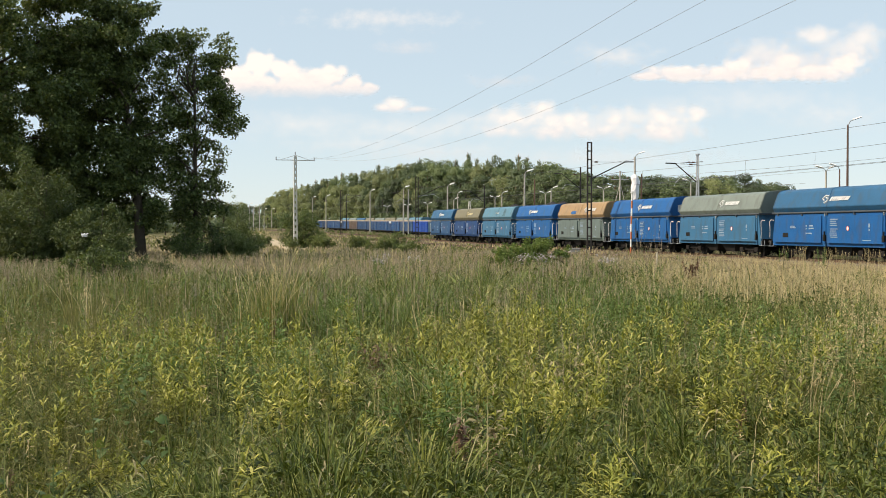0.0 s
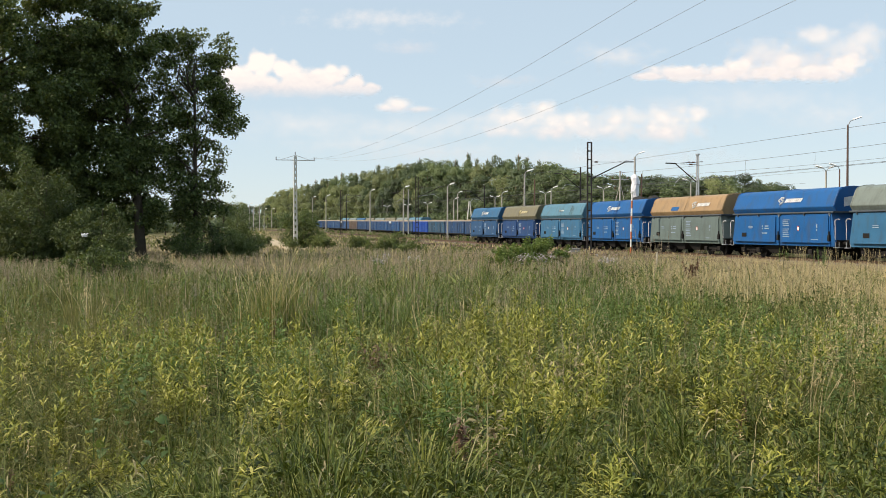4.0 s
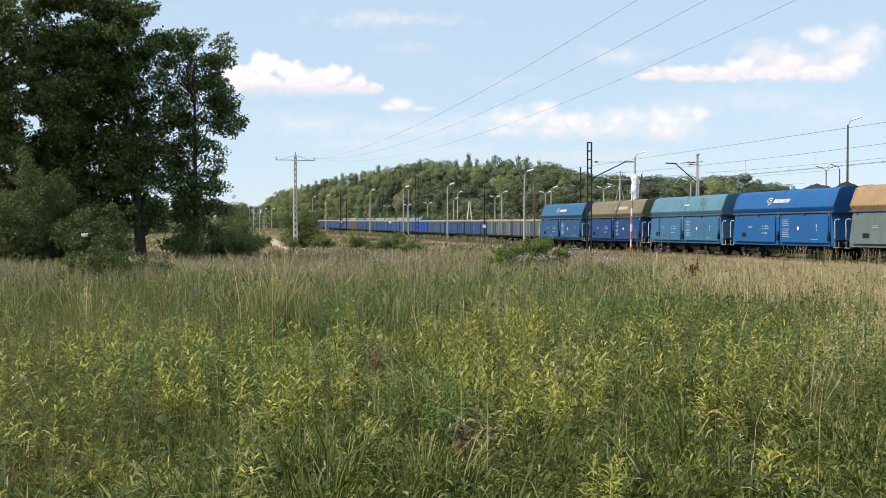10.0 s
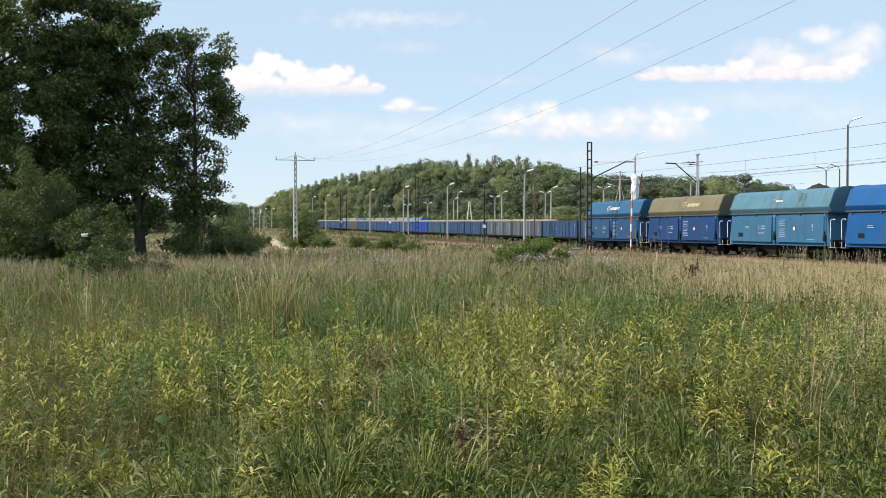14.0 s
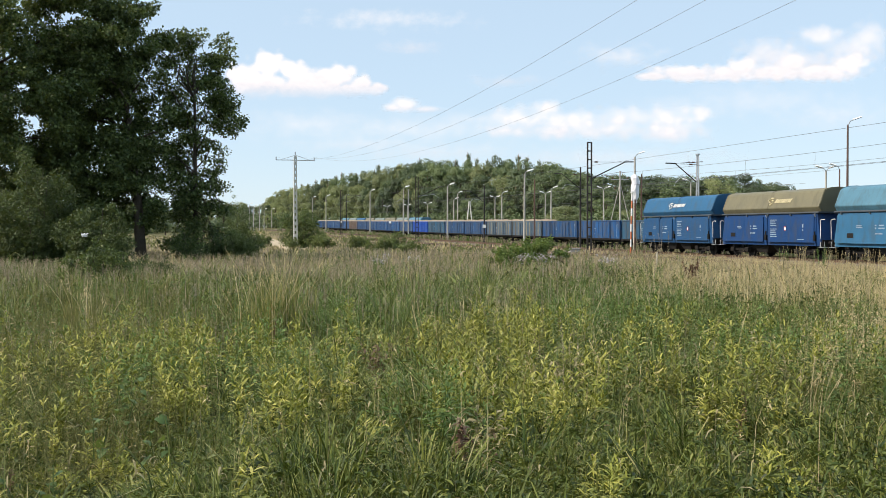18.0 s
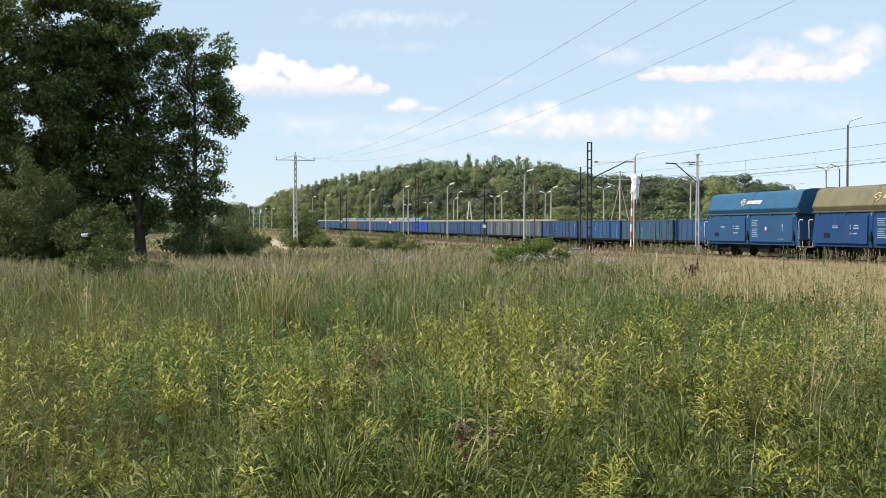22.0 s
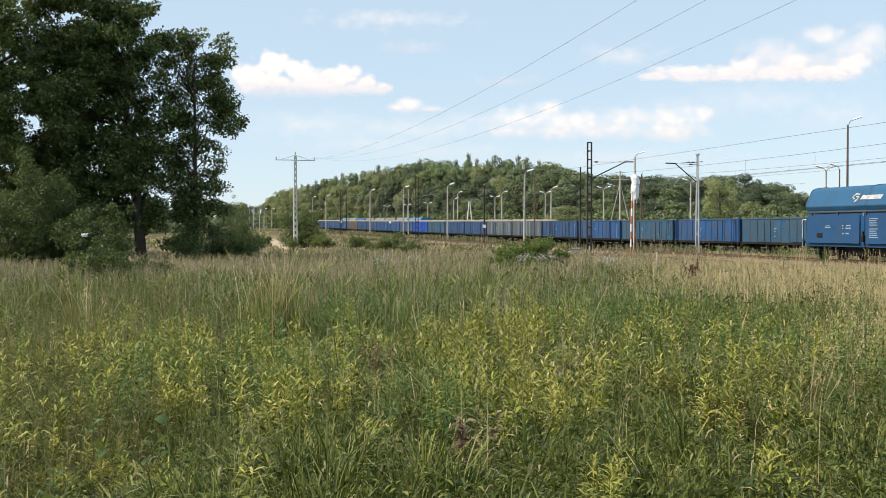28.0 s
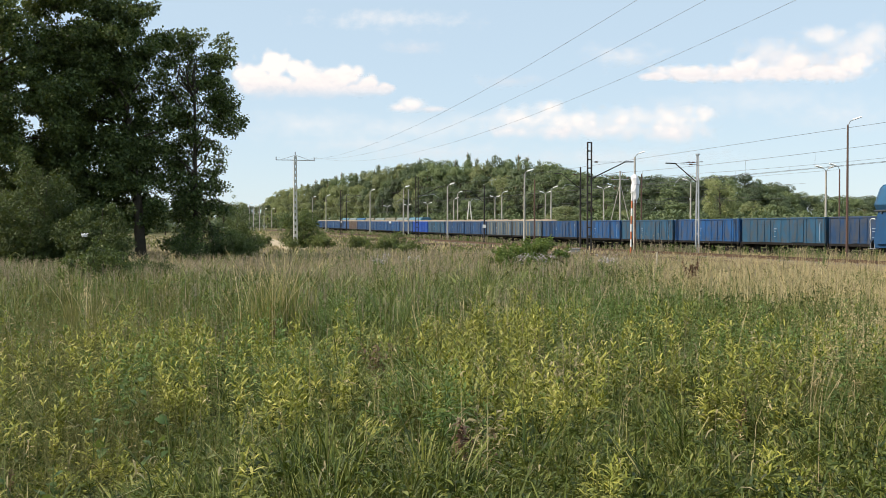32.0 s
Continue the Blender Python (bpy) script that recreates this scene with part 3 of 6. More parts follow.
def gondola_meshes():
    d = {}
    h = GON / 2 - .24
    s = Shape()
    for sy in (-1, 1):
        s.box(-h, h, sy * 1.4 - .03, sy * 1.4 + .03, 1.25, 3.12)
    for sx in (-1, 1):
        s.box(sx * h - .03, sx * h + .03, -1.4, 1.4, 1.25, 3.12)
    s.box(-h, h, -1.4, 1.4, 1.15, 1.25)
    d["tub"] = s.mesh("tub")
    s = Shape()
    for sy in (-1, 1):
        s.chamfer(-h - .04, h + .04, sy * 1.4 - .07, sy * 1.4 + .07, 3.08, 3.22, .03)
    for sx in (-1, 1):
        s.box(sx * h - .06, sx * h + .06, -1.33, 1.33, 3.08, 3.22)
    d["top_rim"] = s.mesh("top_rim")
    s = Shape()
    for sy in (-1, 1):
        s.prism([(sy * 1.4 - .06, 1.07), (sy * 1.4 + .06, 1.07), (sy * 1.4 + .09, 1.25), (sy * 1.4 - .06, 1.25)], -h, h)
    s.chamfer(-h - .1, h + .1, -.3, .3, .8, 1.15, .03)
    for sx in (-1, 1):
        s.box(sx * (h + .1) - .08, sx * (h + .1) + .08, -1.3, 1.3, .85, 1.25)
    d["sole"] = s.mesh("sole_bar")
    d["rib"] = Shape().prism([(-.045, 0), (.045, 0), (.03, .04), (-.03, .04)], 1.25, 3.1).mesh("side_rib")
    for q in d["rib"].vertices:   # stand the rib upright: x up, y along, z outwards
        x, y, z = q.co
        q.co = (y, -z, x)
    s = Shape().box(-.78, .78, -.05, 0, 1.3, 3.02)
    s.box(-.04, .04, -.1, -.05, 1.35, 3.0)
    for z in (1.5, 2.7):
        s.box(-.7, .7, -.08, -.05, z, z + .08)
    d["door"] = s.mesh("side_door")
    s = Shape()
    vs, fs = [], []
    nx, ny = 14, 5
    for i in range(nx + 1):
        for j in range(ny + 1):
            x, y = -h + .05 + (2 * h - .1) * i / nx, -1.36 + 2.72 * j / ny
            e = min(1, min(i, nx - i) / 1) * min(1, min(j, ny - j) / 1.2)
            vs.append((x, y, 2.9 + e * (.52 + .07 * math.sin(i * 2.1) + .06 * math.cos(j * 3 + i))))
    for i in range(nx):
        for j in range(ny):
            a = i * (ny + 1) + j
            fs.append((a, a + ny + 1, a + ny + 2, a + 1))
    d["load"] = s.add(vs, fs).mesh("gravel_load", True)
    d["bars"] = [(0, .34, 2.3, .07), (.05, .3, 2.12, .05), (0, .22, 1.7, .05)]
    d["lever"] = Shape().tube([(0, -.06, 1.35), (0, -.1, 1.5), (0, -.1, 2.7), (0, -.06, 2.8)], .025, 5).mesh("white_lever")
    return d


M_RIB_TAN = surface("scraped_tan_rib_paint", (0.175, 0.17, 0.135), 0.8, 0, 0.3, blotch=1.2, dirt=(0.12, 0.08, 0.05))
M_RIB_RUST = surface("rusted_rib_steel", (0.11, 0.095, 0.085), 0.85, 0.1, 0.35, blotch=1.2)
GM = gondola_meshes()
GONDOLA_END = -76.8


def gondola_wagon(paint, label, u, near, loaded):
    w = thing("open_wagon", label, "open wagon", at=track_pose(48.95, u, -0.45), group="parked open wagons")
    part("tub", GM["tub"], paint, w)
    part("top_rim", GM["top_rim"], paint, w)
    part("sole_bar", GM["sole"], M_STEEL_DARK, w, "rusty dark sole bar")
    h = GON / 2 - .24
    for side, turn in ((-1, 0), (1, 180)):
        if side > 0 and not near:
            continue
        face = pose(0, 0, 0, 0, 0, turn) @ pose(0, -1.43, 0)
        for i in range(11):
            part("side_rib", GM["rib"], (M_RIB_TAN, M_RIB_RUST, M_RIB_TAN)[i % 3] if paint == P_RUSTBLUE else paint, w, at=face @ pose(-h + .1 + (2 * h - .2) * i / 10, 0, 0) @ Matrix.Diagonal((3.2 if paint == P_RUSTBLUE and i % 10 else 1, 1, 1, 1)))
        for x in (-2.2, 2.2):
            part("side_door", GM["door"], paint, w, at=face @ pose(x, 0, 0))
        writing(w, GM["bars"], face @ pose(-.8, -.1, 0))
        part("white_lever", GM["lever"], M_WHITE_WORN, w, at=face @ pose(h - .45, -.05, 0))
    if loaded:
        part("gravel_load", GM["load"], M_LOAD, w, "heaped grey-brown load")
    end_gear(w, GON / 2)
    bogies(w, (-3.4, 3.4))
    return w


G_LOOK = [
    (G_DARK, "dark blue open wagon parked on the siding"), (G_DARK, "dark blue open wagon parked on the siding"),
    (G_TEAL, "faded teal open wagon parked on the siding"), (G_BLUE, "blue open wagon parked on the siding"),
    (G_TEAL, "faded teal open wagon parked on the siding"), (G_BLUE, "blue open wagon parked on the siding"),
    (G_DULL, "dull blue open wagon parked on the siding"), (P_RUSTBLUE, "rust-streaked open wagon with scraped ribs"),
    (P_RUSTBLUE, "rust-streaked open wagon with scraped ribs"), (G_DULL, "dull blue open wagon parked on the siding"),
    (G_DULL, "dull blue open wagon parked on the siding"), (G_TEAL, "dusty teal open wagon heaped with gravel"),
    (P_BRIGHT, "freshly painted bright blue open wagon"), (G_DULL, "dull blue open wagon heaped with gravel"),
    (G_BLUE, "blue open wagon heaped with gravel"), (G_BLUE, "blue open wagon heaped with gravel"),
    (G_DULL, "dull blue open wagon heaped with gravel"), (G_DULL, "dull blue open wagon heaped with gravel"),
    (P_BROWN, "brown open wagon heaped with gravel"), (G_BLUE, "blue open wagon heaped with gravel"),
    (G_BLUE, "blue open wagon heaped with gravel"), (G_BLUE, "blue open wagon heaped with gravel"),
    (G_DARK, "dark blue open wagon heaped with gravel"), (G_BLUE, "blue open wagon heaped with gravel"),
]
for gi, (gp, gl) in enumerate(G_LOOK):
    # the third wagon's rear end stands at GONDOLA_END
    gondola_wagon(gp, gl, GONDOLA_END + GON * (2.5 - gi), gi < 8, gi > 6)


def parked_hopper(body, roof, label, u):
    """A covered hopper on the far siding, of which little more than the roof stands out."""
    w = thing("hopper_wagon", label, "hopper wagon", at=track_pose(54.3, u, -0.8), group="parked covered hoppers")
    part("underframe", HM["frame"], M_STEEL_DARK, w, "grimy dark underframe")
    part("body", HM["body"], body, w)
    part("rim_beam", HM["rim"], M_FLANGE, w, "grey steel rim beam")
    b = part("upper_bin", HM["bin"], roof, w, "rounded upper bin")
    for x in (-HB + .06, 0.0, HB - .06):
        part("roof_rib", HM["seam"], roof, b, at=pose(x, 0, 0))
    for key in ("plate_rear", "plate_front"):
        part("side_plate", HM[key], body, w, at=pose(0, -1.44, 0))
    end_gear(w, HOPPER_PITCH / 2)
    bogies(w, (-3.75, 3.75))


for k, (roof, tone) in enumerate(((P_TEAL_ROOF, "teal"), (P_GREY_ROOF, "grey-green"), (P_BEIGE, "beige"), (P_GREY_ROOF, "grey-green"), (P_BEIGE, "beige"),
                                  (P_BLUE_ROOF, "blue"), (P_GREY_ROOF, "grey-green"), (P_TEAL_ROOF, "teal"))):
    parked_hopper(P_BLUE_DULL, roof, "parked blue hopper wagon with dusty %s roof" % tone, -215 - HOPPER_PITCH * k)


# ---- poles, masts, wires ----
def bearing(a, y):
    """The place at the depth y on the bearing whose tangent is a."""
    return a * y, y


def row_depth(a, c):
    """Depth at which the bearing meets the line parallel to the tracks at the distance c."""
    return c / (0.9638 * a + 0.2667)


def concrete_pole(height, r0=.15, r1=.09):
    return Shape().tube([(0, 0, -.2), (0, 0, height * .5), (0, 0, height)], r0, 10, r1)


def lamp_head():
    h = Shape()
    h.prism([(-.14, -.05), (.14, -.05), (.17, .03), (.09, .12), (-.09, .12), (-.17, .03)], 0, .78)
    return h


ME_HEAD = lamp_head().mesh("lamp_head")


def yard_lamp(a, c, top, arms, material=None, group="yard lamps", r=.15, size=1.0):
    y = row_depth(a, c)
    x, y = bearing(a, y)
    z0 = gz(x, y)
    h = top - z0
    kind = "double" if len(arms) == 2 else "single"
    t = thing("yard_lamp", "concrete yard lamp post with %s white head%s" % (kind, "s" if len(arms) == 2 else ""), "lamp post", pose(x, y, z0), group)
    part("pole", concrete_pole(h - .3, r, r * .6), material or M_CONCRETE, t)
    for s in arms:
        part("arm", Shape().tube([(0, 0, h - .4), (s * .15, 0, h - .08), (s * .3, 0, h), (s * .45, 0, h + .04)], .035, 6), M_GALV, t)
        part("lamp_head", ME_HEAD, M_LAMP, t, "white lamp head", at=pose(s * .38, 0, h + .02, 0, 0, 0 if s > 0 else 180) @ pose(0, 0, 0, 0, -18, 0) @ Matrix.Scale(size, 4))
    return t


for a, top in ((-.1281, 11.5), (-.1148, 11.1), (-.0715, 10.3), (-.0388, 9.75), (.0044, 8.95), (.0799, 9.1), (.188, 9.1)):
    yard_lamp(a, 44.0, top, (1,), size=.75 if a > .1 else 1.0)
yard_lamp(.3965, 44.0, 9.1, (1,), M_MAST_RED, r=.095, size=.7)
yard_lamp(.3888, 71.0, 8.7, (-1,), M_MAST_RED, r=.11)
for a, top in ((-.1242, 11.0), (-.1065, 10.2), (-.0943, 9.9), (-.0549, 9.2), (-.0349, 9.0), (-.015, 8.9), (.051, 8.85), (.1004, 8.75), (.1575, 8.6), (.2429, 8.5), (.3755, 8.5)):
    yard_lamp(a, 70.0, top, (-1, 1))
for a, top in ((.0144, 10.1), (.0105, 8.8), (.0577, 9.0), (.106, 8.9), (-.1647, 11.5), (-.1558, 12.0)):
    yard_lamp(a, 64.0, top, (1,))

for a, c, top in ((-.18, 30.0, 9.3), (-.186, 24.0, 8.2), (-.1755, 36.0, 9.2), (-.168, 40.0, 9.4), (-.19, 26.0, 9.6)):
    yard_lamp(a, c, top, (1,))


def lattice_mast(x, y, top, w=.17, label="dark rusty lattice mast beside the track"):
    z0 = gz(x, y)
    h = top - z0
    t = thing("lattice_mast", label, "mast", pose(x, y, z0))
    for sx in (-1, 1):
        part("leg", Shape().prism([(-.09, -.2), (.09, -.2), (.09, h), (-.09, h)], sx * w - .06, sx * w + .06), M_MAST, t)
    n = int(h / .72)
    for i in range(n + 1):
        z = h * i / n - .05
        part("rung", Shape().box(-w, w, -.06, .06, z - .055, z + .055), M_MAST, t)
    return t


def bracket(t, z_low, z_high, reach, flat, material=M_MAST):
    """A raking strut with a level tip and an insulator; reach is along the mast's own y axis."""
    s = 1 if reach > 0 else -1
    part("bracket_strut", Shape().tube([(0, .1 * s, z_low), (0, reach, z_high)], .05, 6), material, t)
    part("bracket_tip", Shape().tube([(0, reach - .1 * s, z_high), (0, reach + flat * s, z_high + .02)], .055, 6), material, t)
    part("bracket_tie", Shape().tube([(0, .1 * s, z_high - .05), (0, reach, z_high - .02)], .018, 5), M_WIRE, t)
    ins = Shape()
    for i in range(4):
        ins.tube([(0, s * (.5 + i * .08), z_high - .05), (0, s * (.54 + i * .08), z_high - .05)], .07, 8)
    part("insulator", ins, M_INSUL, t)
    part("steady_arm", Shape().tube([(0, .1 * s, z_low + .15), (0, reach * .75, z_low + .45), (0, reach, z_low - .1)], .025, 5), M_GALV, t)


for mast_a, mast_top, rise in ((.1436, 9.45, 0), (-.0255, 9.52, .1), (-.0998, 9.95, .5)):
    mx, my = bearing(mast_a, row_depth(mast_a, 36.0))
    lattice_mast(mx, my, mast_top)
    mast_arm = thing("mast_bracket", "raking catenary bracket on the lattice mast", "bracket", pose(mx, my, gz(mx, my), 0, 0, HEADING), "mast brackets")
    bracket(mast_arm, 6.4 + rise, 7.95 + rise, 3.4, .8)


def catenary_mast(a, c, top, reach, label, kind="concrete"):
    y = row_depth(a, c)
    x, y = bearing(a, y)
    z0 = gz(x, y)
    h = top - z0
    t = thing("catenary_mast", label, "catenary mast", pose(x, y, z0, 0, 0, HEADING), "catenary masts")
    if kind == "twin":
        for s in (-1, 1):
            part("leg", Shape().tube([(s * .26, 0, -.2), (s * .12, 0, h)], .085, 6, .06), M_GALV, t, "pale steel leg")
        for i in range(7):
            z = h * (i + .5) / 7
            part("rung", Shape().box(-.24 + .1 * i / 7, .24 - .1 * i / 7, -.03, .03, z - .04, z + .04), M_GALV, t)
        part("cap", Shape().box(-.2, .2, -.1, .1, h, h + .12), M_GALV, t)
        part("cross_arm", Shape().tube([(0, -1.6, h - .7), (0, .5, h - .55)], .03, 5), M_MAST, t)
        for yy in (-.8, -.4):
            part("insulator", Shape().tube([(0, yy - .1, h - .62), (0, yy + .1, h - .62)], .06, 8), M_INSUL, t)
    else:
        part("pole", concrete_pole(h, .12, .085), {"concrete": M_CONCRETE, "dark": M_MAST}.get(kind, M_MAST_RED), t)
    if reach:
        bracket(t, h - 2.3, h - .75, reach, .9)
    return t


catenary_mast(.2496, 44.0, 8.15, -2.1, "pale twin-leg catenary mast with raking bracket", "twin")
catenary_mast(.1348, 44.0, 8.6, -2.2, "dark catenary mast with raking bracket beside the sidings", "dark")
catenary_mast(.0405, 44.0, 8.0, -2.2, "dark catenary mast with raking bracket", "dark")
catenary_mast(-.034, 44.0, 9.2, -2.2, "catenary mast with raking bracket beside the sidings")
catenary_mast(.0898, 45.2, 8.1, 0, "red-brown painted steel mast by the sidings", "rust")
catenary_mast(.1946, 60.0, 9.0, 0, "rusty steel mast behind the parked wagons", "rust")
catenary_mast(-.0948, 45.0, 10.4, 0, "dark steel mast by the distant sidings", "dark")

# tall pole with cross-arm and stays in the yard
px_, py_ = bearing(.1736, row_depth(.1736, 70.0))
yard_pole = thing("yard_pole", "tall concrete yard pole with cross-arm and insulators", "pole", pose(px_, py_, gz(px_, py_)))
part("pole", concrete_pole(11.6, .18, .12), M_CONCRETE, yard_pole)
part("cross_arm", Shape().box(-1.4, 1.4, -.06, .06, 10.2, 10.32), M_GALV, yard_pole)
for s in (-1, 1):
    part("stay", Shape().tube([(s * .9, 0, 11.3), (0, 0, 11.5)], .03, 5), M_MAST, yard_pole)
    part("insulator", Shape().tube([(s * 1.2, 0, 10.3), (s * 1.2, 0, 10.7)], .08, 8), M_INSUL, yard_pole)
    part("strut", Shape().tube([(0, 0, 9.8), (s * 2.3, 0, 0)], .06, 6), M_CONCRETE, yard_pole)
ax_, ay_ = bearing(.026, row_depth(.026, 66.0))
a_pole = thing("a_frame_pole", "pale concrete A-frame pole in the yard", "pole", pose(ax_, ay_, gz(ax_, ay_)))
for s in (-1, 1):
    part("leg", Shape().tube([(s * .9, 0, -.2), (s * .08, 0, 8.2)], .13, 8), M_CONCRETE_LIGHT, a_pole)

# striped post and wrapped signal
rx_, ry_ = bearing(.1842, row_depth(.1842, 36.0))
post = thing("striped_post", "tall red and white striped post beside the track", "post", pose(rx_, ry_, gz(rx_, ry_), 0, 1.2, 0))
for i in range(8):
    z0 = i * .615 - (.2 if i == 0 else 0)
    part("band", Shape().tube([(0, 0, z0), (0, 0, (i + 1) * .615)], .07, 10), (M_ORANGE, M_WHITE)[i % 2], post)
part("cap", Shape().box(-.12, .3, -.12, .12, 4.92, 5.02), M_WHITE, post)
sx_, sy_ = bearing(.1885, row_depth(.1885, 43.2))
sz_ = gz(sx_, sy_)
signal = thing("railway_signal", "railway signal wrapped in white plastic sheet", "signal", pose(sx_, sy_, sz_))
part("post", Shape().tube([(0, 0, -.2), (0, 0, 7.2)], .09, 8), M_MAST_RED, signal)
wrap = Shape()
for i in range(13):
    z = 4.9 + i * .2
    t = i / 12
    r = .38 * (1 - max(0, (t - .8) / .2) ** 2 * .75) * (.62 + .38 * min(1, t / .3))
    for j in range(12):
        q = 2 * math.pi * j / 12
        rr = r * (1 + .05 * math.sin(q * 5 + i * 1.7) + .05 * math.sin(i * 12.9 + j * 78.2))
        wrap.v.append((rr * math.cos(q) + .05 * math.sin(i), rr * .8 * math.sin(q), z))
for i in range(12):
    for j in range(12):
        wrap.f.append((i * 12 + j, i * 12 + (j + 1) % 12, (i + 1) * 12 + (j + 1) % 12, (i + 1) * 12 + j))
wrap.f += [tuple(reversed(range(12))), tuple(range(144, 156))]
part("wrapped_head", wrap, M_PLASTIC, signal, "white plastic wrapped signal head")
part("flap", Shape().box(-.3, .18, -.04, .04, 4.55, 5.0), M_PLASTIC, signal)

# overhead line on its concrete pole, coming over the meadow
LX, LY = bearing(-.1448, 102.0)
LINE_TURN = math.degrees(math.atan2(-.9593, .2825))


def line_pole(x, y):
    z0 = gz(x, y)
    t = thing("power_pole", "pale pierced concrete power pole with steel cross-arm", "power pole", pose(x, y, z0, 0, 0, LINE_TURN + 90), "power poles")
    h = 9.30 - z0
    for s in (-1, 1):
        part("flange", Shape().add(*tapered(s)), M_CONCRETE_LIGHT, t)
    web = Shape()
    n = 16
    for i in range(n):
        z = h * (i + .5) / n - .12
        web.box(-.13, .13, -.03, .03, z, z + .34)
    part("web", web, M_CONCRETE_LIGHT, t)
    part("cross_arm", Shape().tube([(-1.95, 0, h - .55), (1.95, 0, h - .55)], .035, 6), M_GALV, t)
    for s in (-1, 1):
        part("brace", Shape().tube([(s * 1.5, 0, h - .53), (0, 0, h - .05)], .02, 5), M_GALV, t)
        part("insulator", Shape().tube([(s * 1.9, 0, h - .55), (s * 1.9, 0, h - .25)], .04, 8), M_INSUL, t)
    part("insulator", Shape().tube([(0, 0, h), (0, 0, h + .25)], .04, 8), M_INSUL, t)
    return t


def tapered(s):
    y0, y1 = .17, .10
    vs = []
    for z, w in ((-.2, y0), (9.4, y1)):
        vs += [(s * w - .05, -.09, z), (s * w + .05, -.09, z), (s * w + .05, .09, z), (s * w - .05, .09, z)]
    return vs, [(3, 2, 1, 0), (4, 5, 6, 7), (0, 1, 5, 4), (1, 2, 6, 5), (2, 3, 7, 6), (3, 0, 4, 7)]


NX, NY = LX + .28 * 95, LY - 95
line_pole(LX, LY)
line_pole(NX, NY)
side = Vector((.963, .2696, 0))
for off, z, name in ((-1.95, 9.1, "power_line"), (0, 9.25, "power_line"), (1.95, 9.1, "power_line")):
    p, q = Vector((LX, LY, z)) + side * off, Vector((NX, NY, z)) + side * off
    pts = [p.lerp(q, i / 40) - Vector((0, 0, 2.6 * 4 * (i / 40) * (1 - i / 40))) for i in range(41)]
    solo(name, Shape().tube(pts, .0048, 5), M_WIRE_PALE, "thin dark overhead power wire sagging above the meadow", "wire", group="power wires")

for c, z in ((39.95, 5.73), (39.95, 7.06), (39.2, 7.85), (48.95, 7.2), (48.95, 6.55), (54.0, 5.2), (54.0, 6.6), (60.0, 5.2), (60.0, 6.7), (66.0, 5.2), (66.0, 6.7), (70.0, 8.2)):
    pts = []
    for i in range(61):
        u = -330 + (340 if c < 50 else 236) * i / 60
        sag = .35 * ((((u + 330) % 60) / 30 - 1) ** 2 - 1) if z in (7.06, 7.2) else 0
        pts.append(spot(c, u, z + sag))
    solo("contact_wire", Shape().tube(pts, .011, 5), M_WIRE, "dark overhead traction wire above the track", "wire", group="traction wires")
for c, z0, z2 in ((39.95, 5.73, 7.06), (48.95, 6.55, 7.2)):
    for u in range(-120, 0, 8):
        p = spot(c, u)
        z1 = z2 + .35 * ((((u + 330) % 60) / 30 - 1) ** 2 - 1)
        solo("dropper", Shape().tube([(p.x, p.y, p.z + z0), (p.x, p.y, p.z + z1)], .008, 4), M_WIRE, "thin vertical dropper between traction wires", "wire", group="droppers")

# small things along the line
bx_, by_ = bearing(.1287, 84.0)
box = thing("cable_box", "weathered whitish concrete cable box in the grass", "cable box", pose(bx_, by_, gz(bx_, by_), 0, 0, 12))
part("body", Shape().chamfer(-.4, .4, -.25, .25, -.05, .42, .03), M_CONCRETE, box)
part("lid", Shape().chamfer(-.45, .45, -.3, .3, .42, .52, .02), M_CONCRETE, box)
kx_, ky_ = bearing(.2097, 47.0)
solo("marker_stake", Shape().tube([(0, 0, -.1), (.02, 0, .95)], .045, 6, .035), M_WOOD, "bleached wooden stake standing in dry grass", "stake", pose(kx_, ky_, gz(kx_, ky_)))
for a, c, z in ((.0405, 43.6, 1.65), (-.0998, 43.0, 3.0), (-.052, 43.0, 2.6)):
    x, y = bearing(a, row_depth(a, c))
    s = thing("track_sign", "small white sign board on a thin post", "sign", pose(x, y, gz(x, y)), "track signs")
    h = z - gz(x, y) + .7
    part("post", Shape().tube([(0, 0, -.1), (0, 0, h)], .04, 6), M_MAST, s)
    part("board", Shape().box(-.22, .22, -.07, -.04, h - .3, h + .15), M_WHITE, s, "white board")


# ---- trees and shrubs ----
F_OAK = foliage("oak_leaves", [(0.026, 0.046, 0.016), (0.054, 0.086, 0.029), (0.098, 0.14, 0.047), (0.185, 0.23, 0.075)], 0.2, 0.42, spec=.3)
F_SHRUB = foliage("willow_shrub_leaves", [(0.030, 0.051, 0.02), (0.059, 0.088, 0.032), (0.105, 0.138, 0.05)], 0.18)
F_WILLOW = foliage("grey_green_willow_leaves", [(0.08, 0.11, 0.045), (0.13, 0.165, 0.07), (0.19, 0.23, 0.10)], 0.35)
F_BUSH = foliage("bush_leaves", [(0.055, 0.10, 0.03), (0.11, 0.175, 0.05), (0.20, 0.26, 0.082)], 0.34)
# woods: leaf tones paled and blued, distance haze put into the colour
F_FOREST = foliage("broadleaf_forest_leaves", [(0.078, 0.116, 0.062), (0.108, 0.148, 0.078), (0.148, 0.19, 0.10)], 0.14, each=.42)
F_FOREST_Y = foliage("light_forest_leaves", [(0.19, 0.225, 0.11), (0.24, 0.275, 0.13), (0.295, 0.325, 0.155)], 0.2, each=.25)
